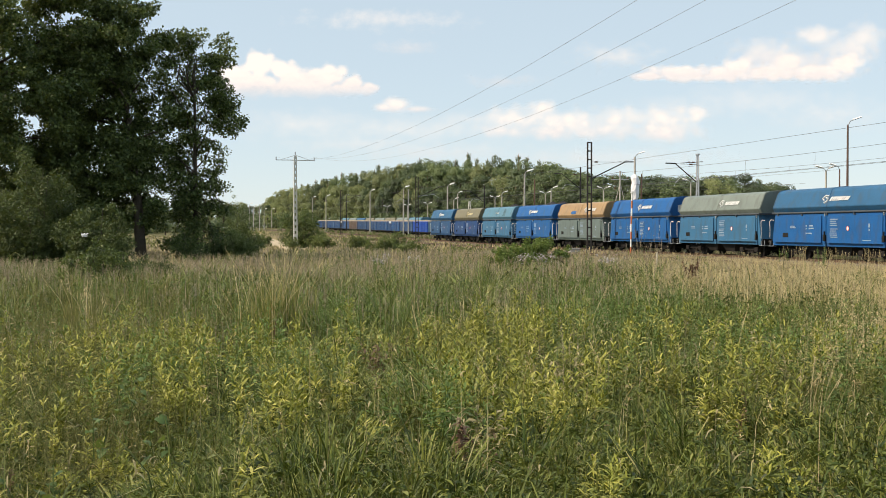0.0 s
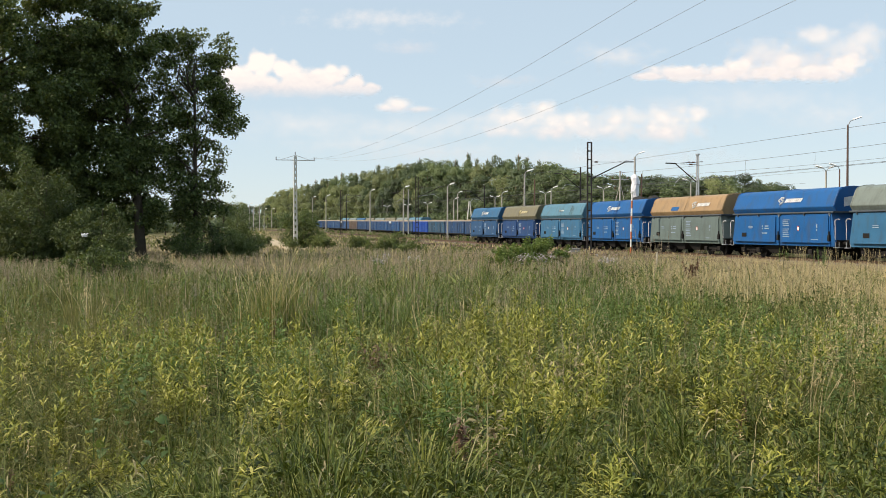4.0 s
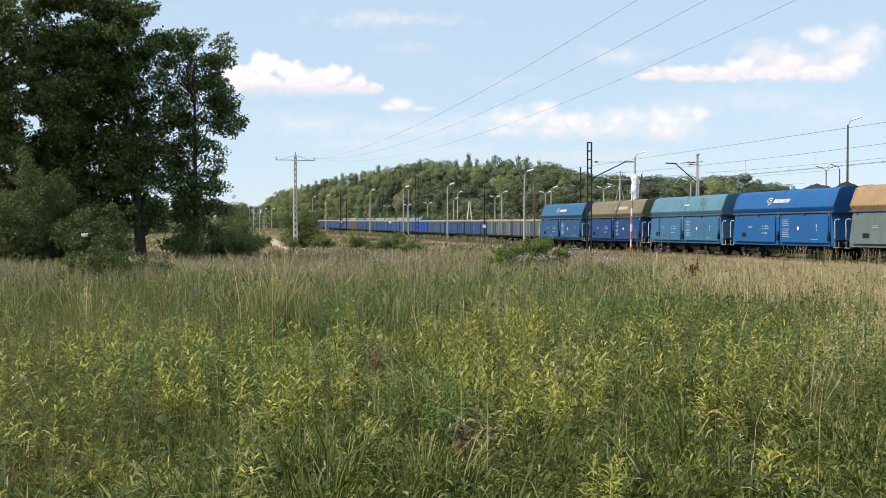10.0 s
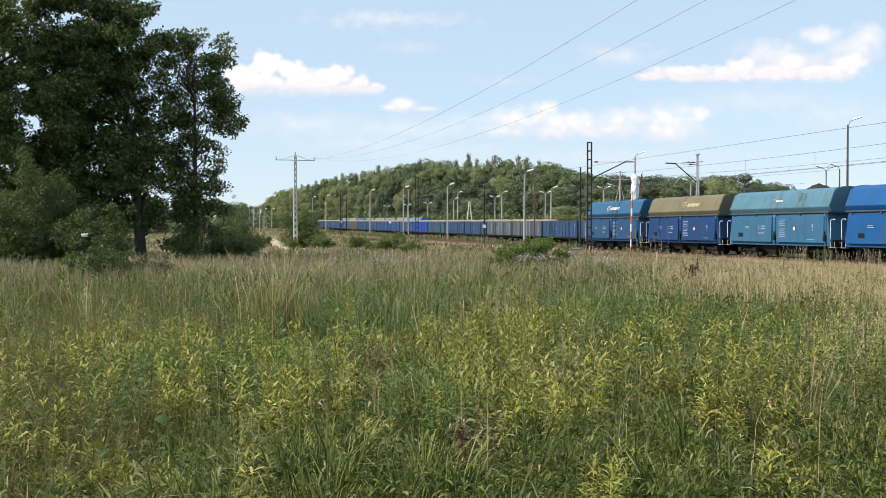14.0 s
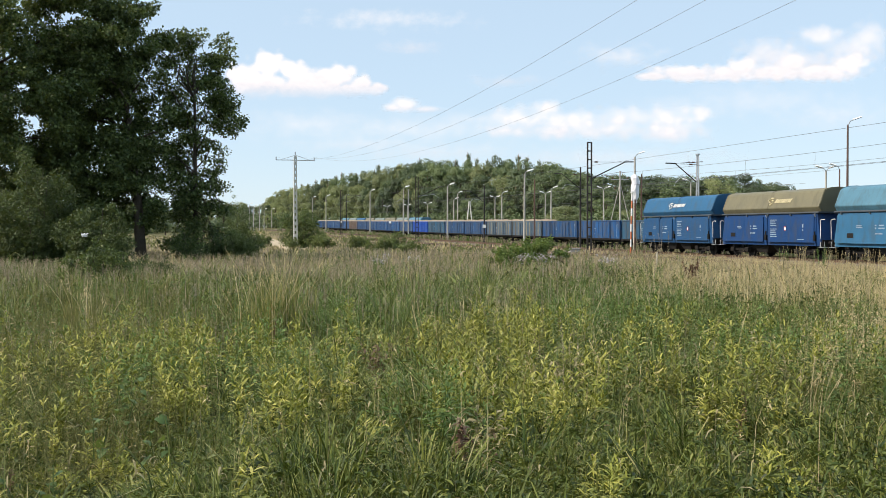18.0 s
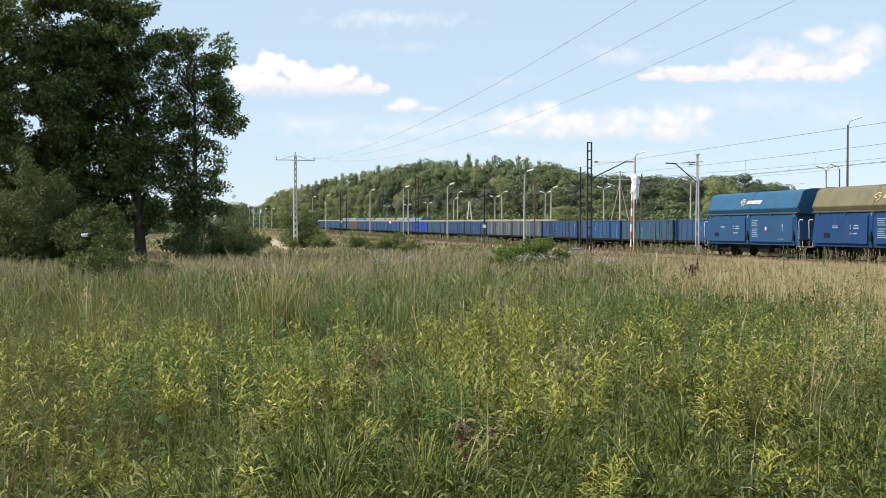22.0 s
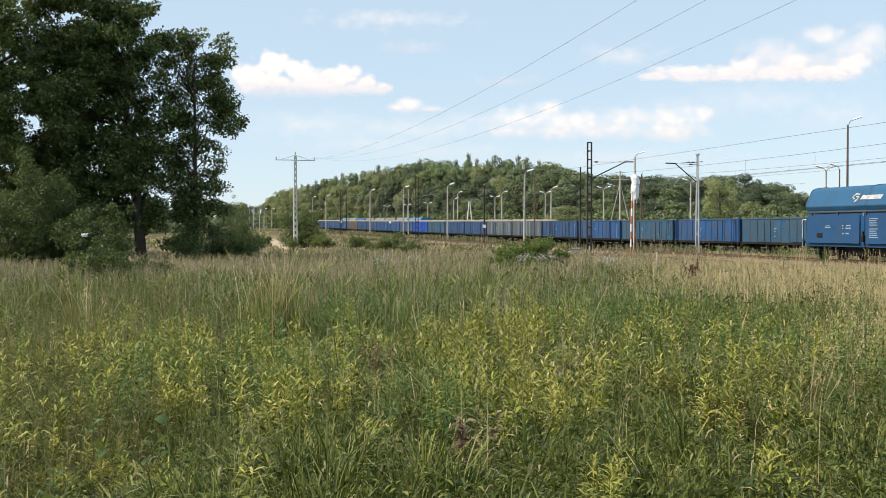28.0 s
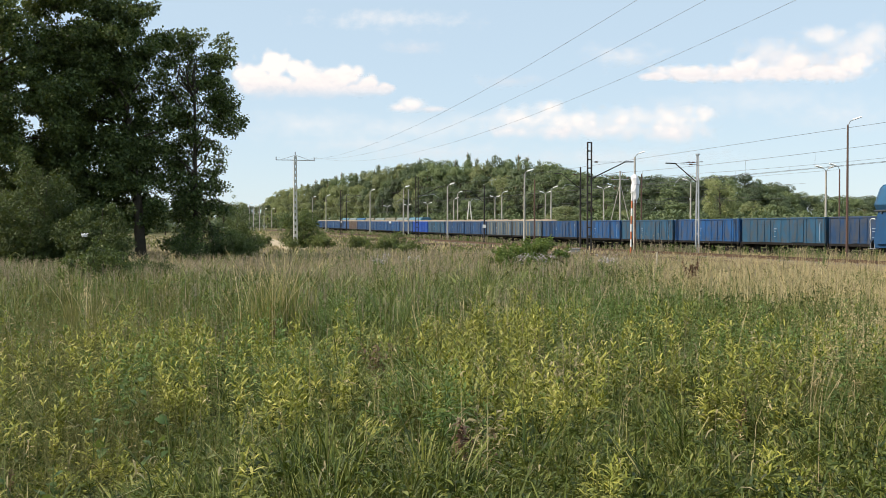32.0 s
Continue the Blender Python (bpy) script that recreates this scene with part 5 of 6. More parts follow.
def sprays(rng, tip, size, count, name, mat, label, category, droop=.2, aspect=.25, drop=0.0, bend=False):
    """Small leaves or spikelets round the top part of stalks. tip: the stalks' ends; drop: how far down the stalk they begin."""
    n = len(tip)
    k = np.repeat(np.arange(n), count)
    m = len(k)
    down = rng.uniform(0, 1, m) * (drop[k] if hasattr(drop, "__len__") else drop)
    p = tip[k].copy()
    p[:, 2] -= down
    az = rng.uniform(0, 2 * math.pi, m)
    el = rng.normal(.5 - droop, .65, m)
    ax = np.stack([np.cos(az) * np.cos(el), np.sin(az) * np.cos(el), np.sin(el)], 1)
    L = ((size[k] if hasattr(size, "__len__") else size) * rng.uniform(.6, 1.4, m))[:, None]
    sd = np.cross(ax, [0, 0, 1.0]) + rng.normal(size=(m, 3)) * .3
    sd /= np.linalg.norm(sd, axis=1)[:, None] + 1e-9
    mid = p + ax * L * .5 + np.array([0, 0, .04]) * L
    end = p + ax * L - np.array([0, 0, droop]) * L
    w = L * aspect * .5
    if bend:   # long leaves that arch over
        q = np.array([0, 0, 1.0])
        m1, m2 = p + ax * L * .33 + q * L * .10, p + ax * L * .68 + q * L * .02
        v = np.stack([p, m1 + sd * w, m2 + sd * w * .8, end - q * L * .1, m2 - sd * w * .8, m1 - sd * w], 1)
        i = np.arange(m)[:, None] * 6
        t = np.concatenate([i + [0, 1, 5], i + [1, 2, 4], i + [1, 4, 5], i + [2, 3, 4]], 1)
    else:
        v = np.stack([p, mid + sd * w, end, mid - sd * w], 1)
        i = np.arange(m)[:, None] * 4
        t = np.concatenate([i + [0, 1, 2], i + [0, 2, 3]], 1)
    ob = new(name, mesh_np(name, v.reshape(-1, 3), t.reshape(-1, 3), mat))
    tagged(ob, label, category, kind="stuff")


WEED_PATCHES = [(.065, 11.2, .075, 2.6), (-.01, 9.6, .05, 1.6), (.19, 10.0, .05, 1.2), (.34, 10.8, .05, 1.4), (.43, 10.8, .04, 1.6), (-.17, 10.6, .055, 2.2), (-.26, 8.6, .035, .9),
                (-.10, 7.4, .05, .8), (-.37, 7.0, .03, .7), (.06, 7.6, .06, .8), (.27, 8.0, .04, .5),
                (-.37, 9.6, .06, 1.8), (-.42, 7.2, .035, 1.0), (-.30, 12.2, .06, 2.0), (-.33, 6.4, .05, .7)]   # bearing, depth and half sizes
BROAD_WEEDS = [(-.40, 5.6, .40), (-.385, 5.2, .34), (-.345, 6.7, .56), (-.312, 7.3, .66), (-.286, 6.6, .5)]
GOLD_TUSSOCKS = [(-.166, 14.6, 1.38, 20), (-.153, 14.9, 1.3, 12), (-.18, 15, 1.1, 10), (-.345, 15, .8, 8), (-.36, 17, .85, 8)]   # bearing, depth, height, stalks
TUSSOCKS = [(-.30, 38, 1.1, 26), (-.27, 41, 1.1, 22), (.35, 50, 1.2, 30),
            (.385, 47, 1.15, 30), (.42, 49, 1.15, 30), (.30, 52, .95, 22)]


def low_near_track(x, y):
    c = x * .9638 + y * .2667
    f = 1 - .5 * smooth_step(25, 28, c) * (1 - smooth_step(24, 31, x))
    for a, q, _ in BROAD_WEEDS:
        f = f * (1 - .55 * np.exp(-(((x - a * q) / .4) ** 2 + ((y - q + .25) / .6) ** 2)))
    for a, q, _, _ in GOLD_TUSSOCKS + TUSSOCKS:
        f = f * (1 - .5 * np.exp(-(((x - a * q) / .6) ** 2 + ((y - q + .9) / 1.3) ** 2)))
    return f


def zone(x, y, a, q, wa, wq, power=2):
    """A soft patch of the meadow at the bearing a and depth q, wa wide in bearing and wq deep."""
    return np.exp(-np.abs((x / y - a) / wa) ** power - np.abs((y - q) / wq) ** power)


def tufts(rng, x, y, h, per, radius, w, bow, name, mat, label, wide_far=.00055):
    """Grass in tufts: blades rise from a common foot and bow outwards, the long ones the most."""
    k = np.repeat(np.arange(len(x)), per)
    n = len(k)
    az = rng.uniform(0, 2 * math.pi, n)
    rr = radius[k] * np.sqrt(rng.random(n))
    bx, by = x[k] + rr * np.cos(az), y[k] + rr * np.sin(az)
    base = np.stack([bx, by, ground_z(bx, by) - .02], 1)
    az = az + rng.normal(0, .7, n)
    sway = 7 * patchy(x, y, .8, 23)[k]
    dr = np.stack([np.cos(az) + .55 * np.cos(sway), np.sin(az) + .55 * np.sin(sway), np.zeros(n)], 1)
    hh = h[k] * rng.uniform(.5, 1.12, n)
    ln = np.clip(np.abs(rng.normal(bow, .3, n)), .03, 1.1) * hh
    tw = az + math.pi / 2 + rng.normal(0, .8, n)
    ww = np.maximum(w, wide_far * by) * rng.uniform(.6, 1.4, n) / 2
    sd = np.stack([np.cos(tw), np.sin(tw), np.zeros(n)], 1) * ww[:, None]
    up = np.array([0, 0, 1.0])
    sag = np.clip(ln / hh, 0, 1)
    p1 = base + up * (hh * .5)[:, None] + dr * (ln * .16)[:, None]
    p2 = base + up * (hh * (.84 - .12 * sag))[:, None] + dr * (ln * .5)[:, None]
    p3 = base + up * (hh * (1 - .45 * sag ** 1.5))[:, None] + dr * ln[:, None]
    v = np.stack([base - sd, base + sd, p1 + sd * .95, p1 - sd * .95, p2 + sd * .65, p2 - sd * .65, p3], 1)
    i = np.arange(n)[:, None] * 7
    t = np.concatenate([i + [0, 1, 2], i + [0, 2, 3], i + [3, 2, 4], i + [3, 4, 5], i + [5, 4, 6]], 1)
    tagged(new(name, mesh_np(name, v.reshape(-1, 3), t.reshape(-1, 3), mat)), label, "grass", kind="stuff")


def leafy(rng, x, y, h, size, count, name, mat, label, aspect=.24, rise=.55, low=.25):
    """Upright leafy stems: lance-shaped leaves in a spiral along them, rising and then bowing at the tip."""
    n = len(x)
    base = np.stack([x, y, ground_z(x, y) - .02], 1)
    top = base + np.stack([rng.normal(0, .10, n) * h, rng.normal(0, .10, n) * h, h], 1)
    k = np.repeat(np.arange(n), count)
    j = np.tile(np.arange(count), n)
    f = low + (1 - low) * (j + rng.random(len(k))) / count
    p = base[k] * (1 - f)[:, None] + top[k] * f[:, None]
    az = j * 2.4 + rng.normal(0, .35, len(k)) + (k * 1.7)
    el = rise - .35 + .75 * f ** 3 + rng.normal(0, .22, len(k))
    ax = np.stack([np.cos(az) * np.cos(el), np.sin(az) * np.cos(el), np.sin(el)], 1)
    L = (size[k] * rng.uniform(.7, 1.25, len(k)) * (1.15 - .55 * f ** 2))[:, None]
    sd = np.cross(ax, [0, 0, 1.0]) + rng.normal(size=(len(k), 3)) * .25
    sd /= np.linalg.norm(sd, axis=1)[:, None] + 1e-9
    q = np.array([0, 0, 1.0])
    w = L * aspect * .5
    m1, m2, end = p + ax * L * .3 + q * L * .05, p + ax * L * .66 + q * L * .03, p + ax * L - q * L * .14
    v = np.stack([p, m1 + sd * w, m2 + sd * w * .8, end, m2 - sd * w * .8, m1 - sd * w], 1)
    i = np.arange(len(k))[:, None] * 6
    t = np.concatenate([i + [0, 1, 5], i + [1, 2, 4], i + [1, 4, 5], i + [2, 3, 4]], 1)
    sw = np.maximum(.004, .0005 * y)[:, None] * np.array([1, 0, 0])
    v2 = np.stack([base - sw, base + sw, top], 1)
    t2 = np.arange(n)[:, None] * 3 + [0, 1, 2] + len(k) * 6
    verts = np.concatenate([v.reshape(-1, 3), v2.reshape(-1, 3)])
    tagged(new(name, mesh_np(name, verts, np.concatenate([t.reshape(-1, 3), t2]), mat)), label, "weed", kind="stuff")


def build_meadow():
    rng = np.random.default_rng(21)
    ragged = lambda x, y: y + 14 * (patchy(x, y, .22, 41) - .5) + 6 * (patchy(x, y, .9, 43) - .5)   # ragged edges of the belts
    straw = lambda x, y: smooth_step(20, 40, ragged(x, y) + 6 * smooth_step(.25, .4, x / y)) * smooth_step(.14, .28, x / y)
    olive = lambda x, y: smooth_step(.19, .29, -x / y) * smooth_step(8, 11, ragged(x, y) + 3) * (1 - smooth_step(28, 40, y))
    # fine grass close by, coarser blades farther off
    x, y = scatter(rng, 7600, 3.5, 10.5, keep=lambda x, y: .55 + .45 * smooth_step(.25, .6, patchy(x, y, 1.3, 14)))
    h = (.09 + .18 * patchy(x, y, .9, 3) + .17 * patchy(x, y, 3.6, 14) ** 1.5) * rng.uniform(.5, 1.4, len(x)) * low_near_track(x, y) * (.5 + patchy(x, y, 1.6, 51))
    tufts(rng, x, y, h, 12, .05 + .005 * y, .0078, .6, "meadow_grass", F_GRASS, "fine green meadow grass in tufts")
    left = lambda x, y: smooth_step(.10, .24, -x / y) * (.35 + .65 * smooth_step(.3, .6, patchy(x, y, 1.9, 61)))
    x, y = scatter(rng, 3400, 4.4, 9.5, keep=left)
    tufts(rng, x, y, (.2 + .26 * patchy(x, y, 2.4, 63)) * rng.uniform(.6, 1.3, len(x)) * low_near_track(x, y), 14, .06 + .006 * y, .006, .7, "meadow_grass", F_BLUEGRASS, "longer green grass bowing over in tufts")
    x, y = scatter(rng, 12500, 8.0, 80, keep=lambda x, y: 1 - .58 * straw(x, y) - .35 * smooth_step(40, 52, y))
    h = (.14 + .26 * patchy(x, y, .5, 3) + .30 * patchy(x, y, 2.2, 14) ** 1.4) * rng.uniform(.45, 1.45, len(x)) * low_near_track(x, y)
    h = h * (1 + .35 * zone(x, y, -.09, 19, .16, 6) - .2 * olive(x, y)) * (.45 + 1.1 * patchy(x, y, 1.1, 51)) * (.62 + .38 * smooth_step(11, 24, y))
    tufts(rng, x, y, h, 14, .05 + .010 * y, .0078, .72, "meadow_grass", F_BLUEGRASS, "taller blue-green meadow grass")
    # low leaves between the blades
    x, y = scatter(rng, 30000, 4.0, 46)
    top = np.stack([x, y, ground_z(x, y) + rng.uniform(.06, .42, len(x)) * (.3 + .5 * patchy(x, y, 2.1, 14) + .4 * patchy(x, y, 5.5, 4)) * low_near_track(x, y)], 1)
    sprays(rng, top, np.maximum(.06, y * .0058), 3, "meadow_herbs", F_LEAF, "small green leaves of low meadow herbs", "grass", droop=.2, aspect=.3, drop=.05)
    # straw-coloured stalks, thick towards the tracks
    far = lambda x, y: np.clip(.006 + .16 * smooth_step(34, 50, ragged(x, y)) + .8 * straw(x, y), 0, 1) * np.clip(.35 + .65 * patchy(x, y, .3, 9), 0, 1)
    x, y = scatter(rng, 225000, 6, 84, keep=far)
    tip = blades(rng, x, y, rng.uniform(.35, .85, len(x)) * low_near_track(x, y), .004, .42, "dry_grass", F_DRY, "dry straw-coloured grass stalks near the tracks", "grass", .0004)
    k = rng.random(len(x)) < .5
    sprays(rng, tip[k], np.maximum(.04, y[k] * .0012), 8, "dry_seed_heads", F_DRY, "pale seed heads on dry grass stalks", "grass", drop=.14)
    # reddish panicles in a broad far band
    band = lambda x, y: (.11 * smooth_step(13, 22, ragged(x, y)) + .84 * smooth_step(26, 42, ragged(x, y))) * (1 - smooth_step(66, 80, y)) * (.25 + .75 * patchy(x, y, .15, 5)) * np.clip(1.15 - (x / y + .02) / .34, .2, 1)
    x, y = scatter(rng, 68000, 8, 80, keep=band)
    tip = blades(rng, x, y, rng.uniform(.45, .85, len(x)) * low_near_track(x, y) ** .5, .003, .2, "reed_grass", F_SEED, "reddish brown flowering grass in the meadow", "grass", .0005)
    sprays(rng, tip, np.maximum(.03, y * .0014), 9, "reddish_panicles", F_SEED, "reddish brown grass panicles", "grass", drop=.22, aspect=.35)
    # fine olive-brown panicles drifting through the grass
    wisp = lambda x, y: np.clip(.75 * olive(x, y) + .35 * zone(x, y, -.34, 6.8, .12, 2.2) + .6 * smooth_step(.5, .8, patchy(x, y, .7, 12)) * smooth_step(5, 7, y), 0, 1) * (1 - smooth_step(26, 40, y))
    x, y = scatter(rng, 27000, 5, 40, keep=wisp)
    tip = blades(rng, x, y, rng.uniform(.35, .75, len(x)) * (.8 + .2 * smooth_step(6, 12, y)), .002, .3, "bent_grass", F_WISP, "fine olive-brown flowering bent grass", "grass", .0004)
    sprays(rng, tip, np.maximum(.022, y * .0012), 16, "bent_grass_panicles", F_WISP, "fine olive-brown grass panicles", "grass", drop=.22, aspect=.22)
    # yellow-green leafy weeds in patches
    def weed(x, y):
        f = .022 + .28 * smooth_step(.5, .7, patchy(x, y, 1.5, 2)) * smooth_step(7, 10, y)
        for a, q, wa, wq in WEED_PATCHES:
            f = f + .85 * zone(x, y, a, q, wa * 1.1, wq, 4) * (.05 + .95 * smooth_step(.45, .6, patchy(x, y, 2.2, 7)))
        return np.clip(f, 0, 1) * (1 - .95 * smooth_step(14, 21, y)) * (1 - .2 * olive(x, y))
    x, y = scatter(rng, 2100, 4.6, 26, keep=weed)
    tall = rng.uniform(.28, .72, len(x)) * low_near_track(x, y) * (.75 + .25 * smooth_step(5.5, 8, y))
    k = np.repeat(np.arange(len(x)), 6)     # several stems from one root
    x, y = x[k] + rng.normal(0, .045 + .004 * y[k]), y[k] + rng.normal(0, .045 + .004 * y[k])
    h = tall[k] * rng.uniform(.7, 1.1, len(k))
    leafy(rng, x, y, h, .085 + .0034 * y, 24, "yellow_green_weeds", F_WEED, "yellow-green leafy weeds in the meadow", .17)
    # darker green herbs in clumps
    herb = lambda x, y: np.clip(.8 * smooth_step(.52, .7, patchy(x, y, .8, 6)) + zone(x, y, .2, 18.5, .085, 6, 4) + .5 * zone(x, y, .12, 24, .05, 6) + .9 * zone(x, y, -.36, 38, .09, 7, 4), 0, 1) * (1 - .95 * straw(x, y))
    x, y = scatter(rng, 8000, 7, 60, keep=herb)
    h = rng.uniform(.4, .8, len(x)) * (.75 + .4 * patchy(x, y, 1.6, 17))
    leafy(rng, x, y, h, np.maximum(.09, y * .0034), 22, "green_herbs", F_HERB, "dark green leafy herbs in the meadow", .22, .45, .15)
    # withered brown dock
    x, y = scatter(rng, 300, 5.5, 50, keep=lambda x, y: patchy(x, y, .8, 8) ** 2)
    h = rng.uniform(.35, .65, len(x)) * (.75 + .25 * smooth_step(8, 14, y))
    tip = blades(rng, x, y, h, .006, .2, "dock_stalks", F_BROWN, "withered brown dock stalks", "weed")
    sprays(rng, tip, .022 + .0008 * y, 26, "dock_seeds", F_BROWN, "withered brown dock seed heads", "weed", aspect=.4, drop=h * .45)
    # withered leaves that lie over in the grass
    x, y = scatter(rng, 520, 4.2, 16)
    top = np.stack([x, y, ground_z(x, y) + rng.uniform(.1, .38, len(x))], 1)
    sprays(rng, top, .07 + .003 * y, 2, "withered_leaves", F_WITHER, "pale withered leaves lying over in the grass", "grass", droop=.35, aspect=.11, drop=.04, bend=True)
    # the meadow goes on beside and behind the viewpoint
    n = 46000
    r, q = 60 * np.sqrt(rng.random(n)), rng.uniform(0, 2 * math.pi, n)
    x, y = r * np.cos(q), r * np.sin(q)
    aside = ((np.abs(x) > .5 * (y + 1.0)) | (y < 4)) & (x * .9638 + y * .2667 < 30) & (r > 1.2)
    x, y = x[aside], y[aside]
    blades(rng, x, y, rng.uniform(.2, .6, len(x)) * (.5 + .7 * patchy(x, y, 2.1, 14)), .035, .8, "meadow_grass", F_GRASS, "tall green and yellowing meadow grass", "grass", swirl=1.3)
    n = 2800
    r, q = 15 * np.sqrt(rng.random(n)), rng.uniform(0, 2 * math.pi, n)
    x, y = r * np.cos(q), r * np.sin(q)
    aside = ((np.abs(x) > .5 * (y + 1.0)) | (y < 3.5)) & (r > .9)
    x, y = x[aside], y[aside]
    h = np.minimum((.12 + .25 * patchy(x, y, .9, 3)) * rng.uniform(.6, 1.4, len(x)), .1 + .25 * r[aside] / 3)
    tufts(rng, x, y, h, 12, .08 + .006 * r[aside], .0078, .6, "meadow_grass", F_GRASS, "fine green meadow grass in tufts")
    # grass on the far banks
    n = 64000
    yy = rng.uniform(66, 300, n)
    xx = rng.uniform(-.30, .2, n) * yy
    c = xx * .9638 + yy * .2667
    ok = (c < 37.5) & ~((c > 30.4) & (c < 34)) & (c > -20)
    xx, yy = xx[ok], yy[ok]
    trail = np.interp(yy, [q for _, q in PATH_LINE], [p for p, _ in PATH_LINE])
    clear = (np.abs(xx - trail) > 1.7) | (yy < 96) | (yy > 262)
    xx, yy = xx[clear], yy[clear]
    g = rng.random(len(xx)) < .04 + .36 * patchy(xx, yy, .12, 3)
    blades(rng, xx[g], yy[g], rng.uniform(.2, .55, g.sum()), .05, .3, "bank_grass", F_GRASS, "green grass on the bank beside the line", "grass", .0011)
    d = ~g & (rng.random(len(xx)) < .25 + .5 * patchy(xx, yy, .2, 8))
    blades(rng, xx[d], yy[d], rng.uniform(.2, .5, d.sum()), .035, .4, "dry_bank_grass", F_DRY, "dry grass on the bank beside the line", "grass", .0008)
    d = ~g & ~d
    blades(rng, xx[d], yy[d], rng.uniform(.2, .5, d.sum()), .035, .4, "brown_bank_grass", F_SEED, "faded brown grass on the bank beside the line", "grass", .0008)


def between_tracks():
    """Weeds on the strip between the running line and the siding, hiding the parked wagons' wheels."""
    rng = np.random.default_rng(33)
    n = 5200
    u = -np.exp(rng.uniform(math.log(48), math.log(330), n))
    c = rng.uniform(42.9, 46.6, n)
    x, y = ACROSS.x * c + ALONG.x * u, ACROSS.y * c + ALONG.y * u
    ok = rng.random(n) < .25 + .75 * smooth_step(.3, .7, patchy(x, y, .22, 31))
    x, y = x[ok], y[ok]
    up = rng.random(len(x)) < .45
    for k, mat, name, label in ((up, F_HERB, "green_strip_weeds", "green weeds between the tracks"), (~up, F_SEED, "dry_strip_weeds", "withered brown weeds between the tracks")):
        h = rng.uniform(.5, 1.05, k.sum())
        tip = blades(rng, x[k], y[k], h, .01, .2, name, mat, label, "weed", .0004)
        sprays(rng, tip, np.maximum(.12, y[k] * .0013), 9, name, mat, label, "weed", aspect=.4, drop=h * .8)


def lone_plant(name, x, y, stalks, h, leaf, count, mat, label, category, rng, group="", aspect=.25, droop=.2, lean=.12, spread=.15, low=.8, w=.012):
    """One plant of several stalks with leaves or seed heads along them."""
    z0 = gz(x, y)
    t = thing(name, label, category, pose(x, y, z0), group)
    bx, by = rng.normal(0, spread, stalks), rng.normal(0, spread, stalks)
    hh = h * rng.uniform(.7, 1.05, stalks)
    tips = []
    for i in range(stalks):
        dx, dy = rng.normal(0, lean, 2) * hh[i]
        end = (bx[i] + dx, by[i] + dy, hh[i])
        part("stalk", Shape().tube([(bx[i], by[i], -.05), (bx[i] + dx * .35, by[i] + dy * .35, hh[i] * .55), end], w, 4, w * .4), mat, t)
        tips.append(end)
    tips = np.array(tips)
    k = np.repeat(np.arange(stalks), count)
    m = len(k)
    f = 1 - low * rng.uniform(0, 1, m)
    base = np.stack([bx, by, np.zeros(stalks)], 1)
    p = base[k] + (tips - base)[k] * f[:, None]
    az, el = rng.uniform(0, 2 * math.pi, m), rng.normal(.5 - droop, .4, m)
    ax = np.stack([np.cos(az) * np.cos(el), np.sin(az) * np.cos(el), np.sin(el)], 1)
    L = (leaf * rng.uniform(.6, 1.3, m) * (1.25 - .6 * f))[:, None]
    sd = np.cross(ax, [0, 0, 1.0]) + rng.normal(size=(m, 3)) * .3
    sd /= np.linalg.norm(sd, axis=1)[:, None]
    q = np.array([0, 0, 1.0])
    wd = L * aspect * .5
    v = np.stack([p, p + ax * L * .3 + sd * wd * .9 + q * L * .06, p + ax * L * .65 + sd * wd * .8 + q * L * .03, p + ax * L - q * L * droop,
                  p + ax * L * .65 - sd * wd * .8 + q * L * .03, p + ax * L * .3 - sd * wd * .9 + q * L * .06], 1)
    i = np.arange(m)[:, None] * 6
    tr = np.concatenate([i + [0, 1, 5], i + [1, 2, 4], i + [1, 4, 5], i + [2, 3, 4]], 1)
    c = new("foliage", mesh_np("foliage", v.reshape(-1, 3), tr.reshape(-1, 3), mat))
    c.parent = t
    return t


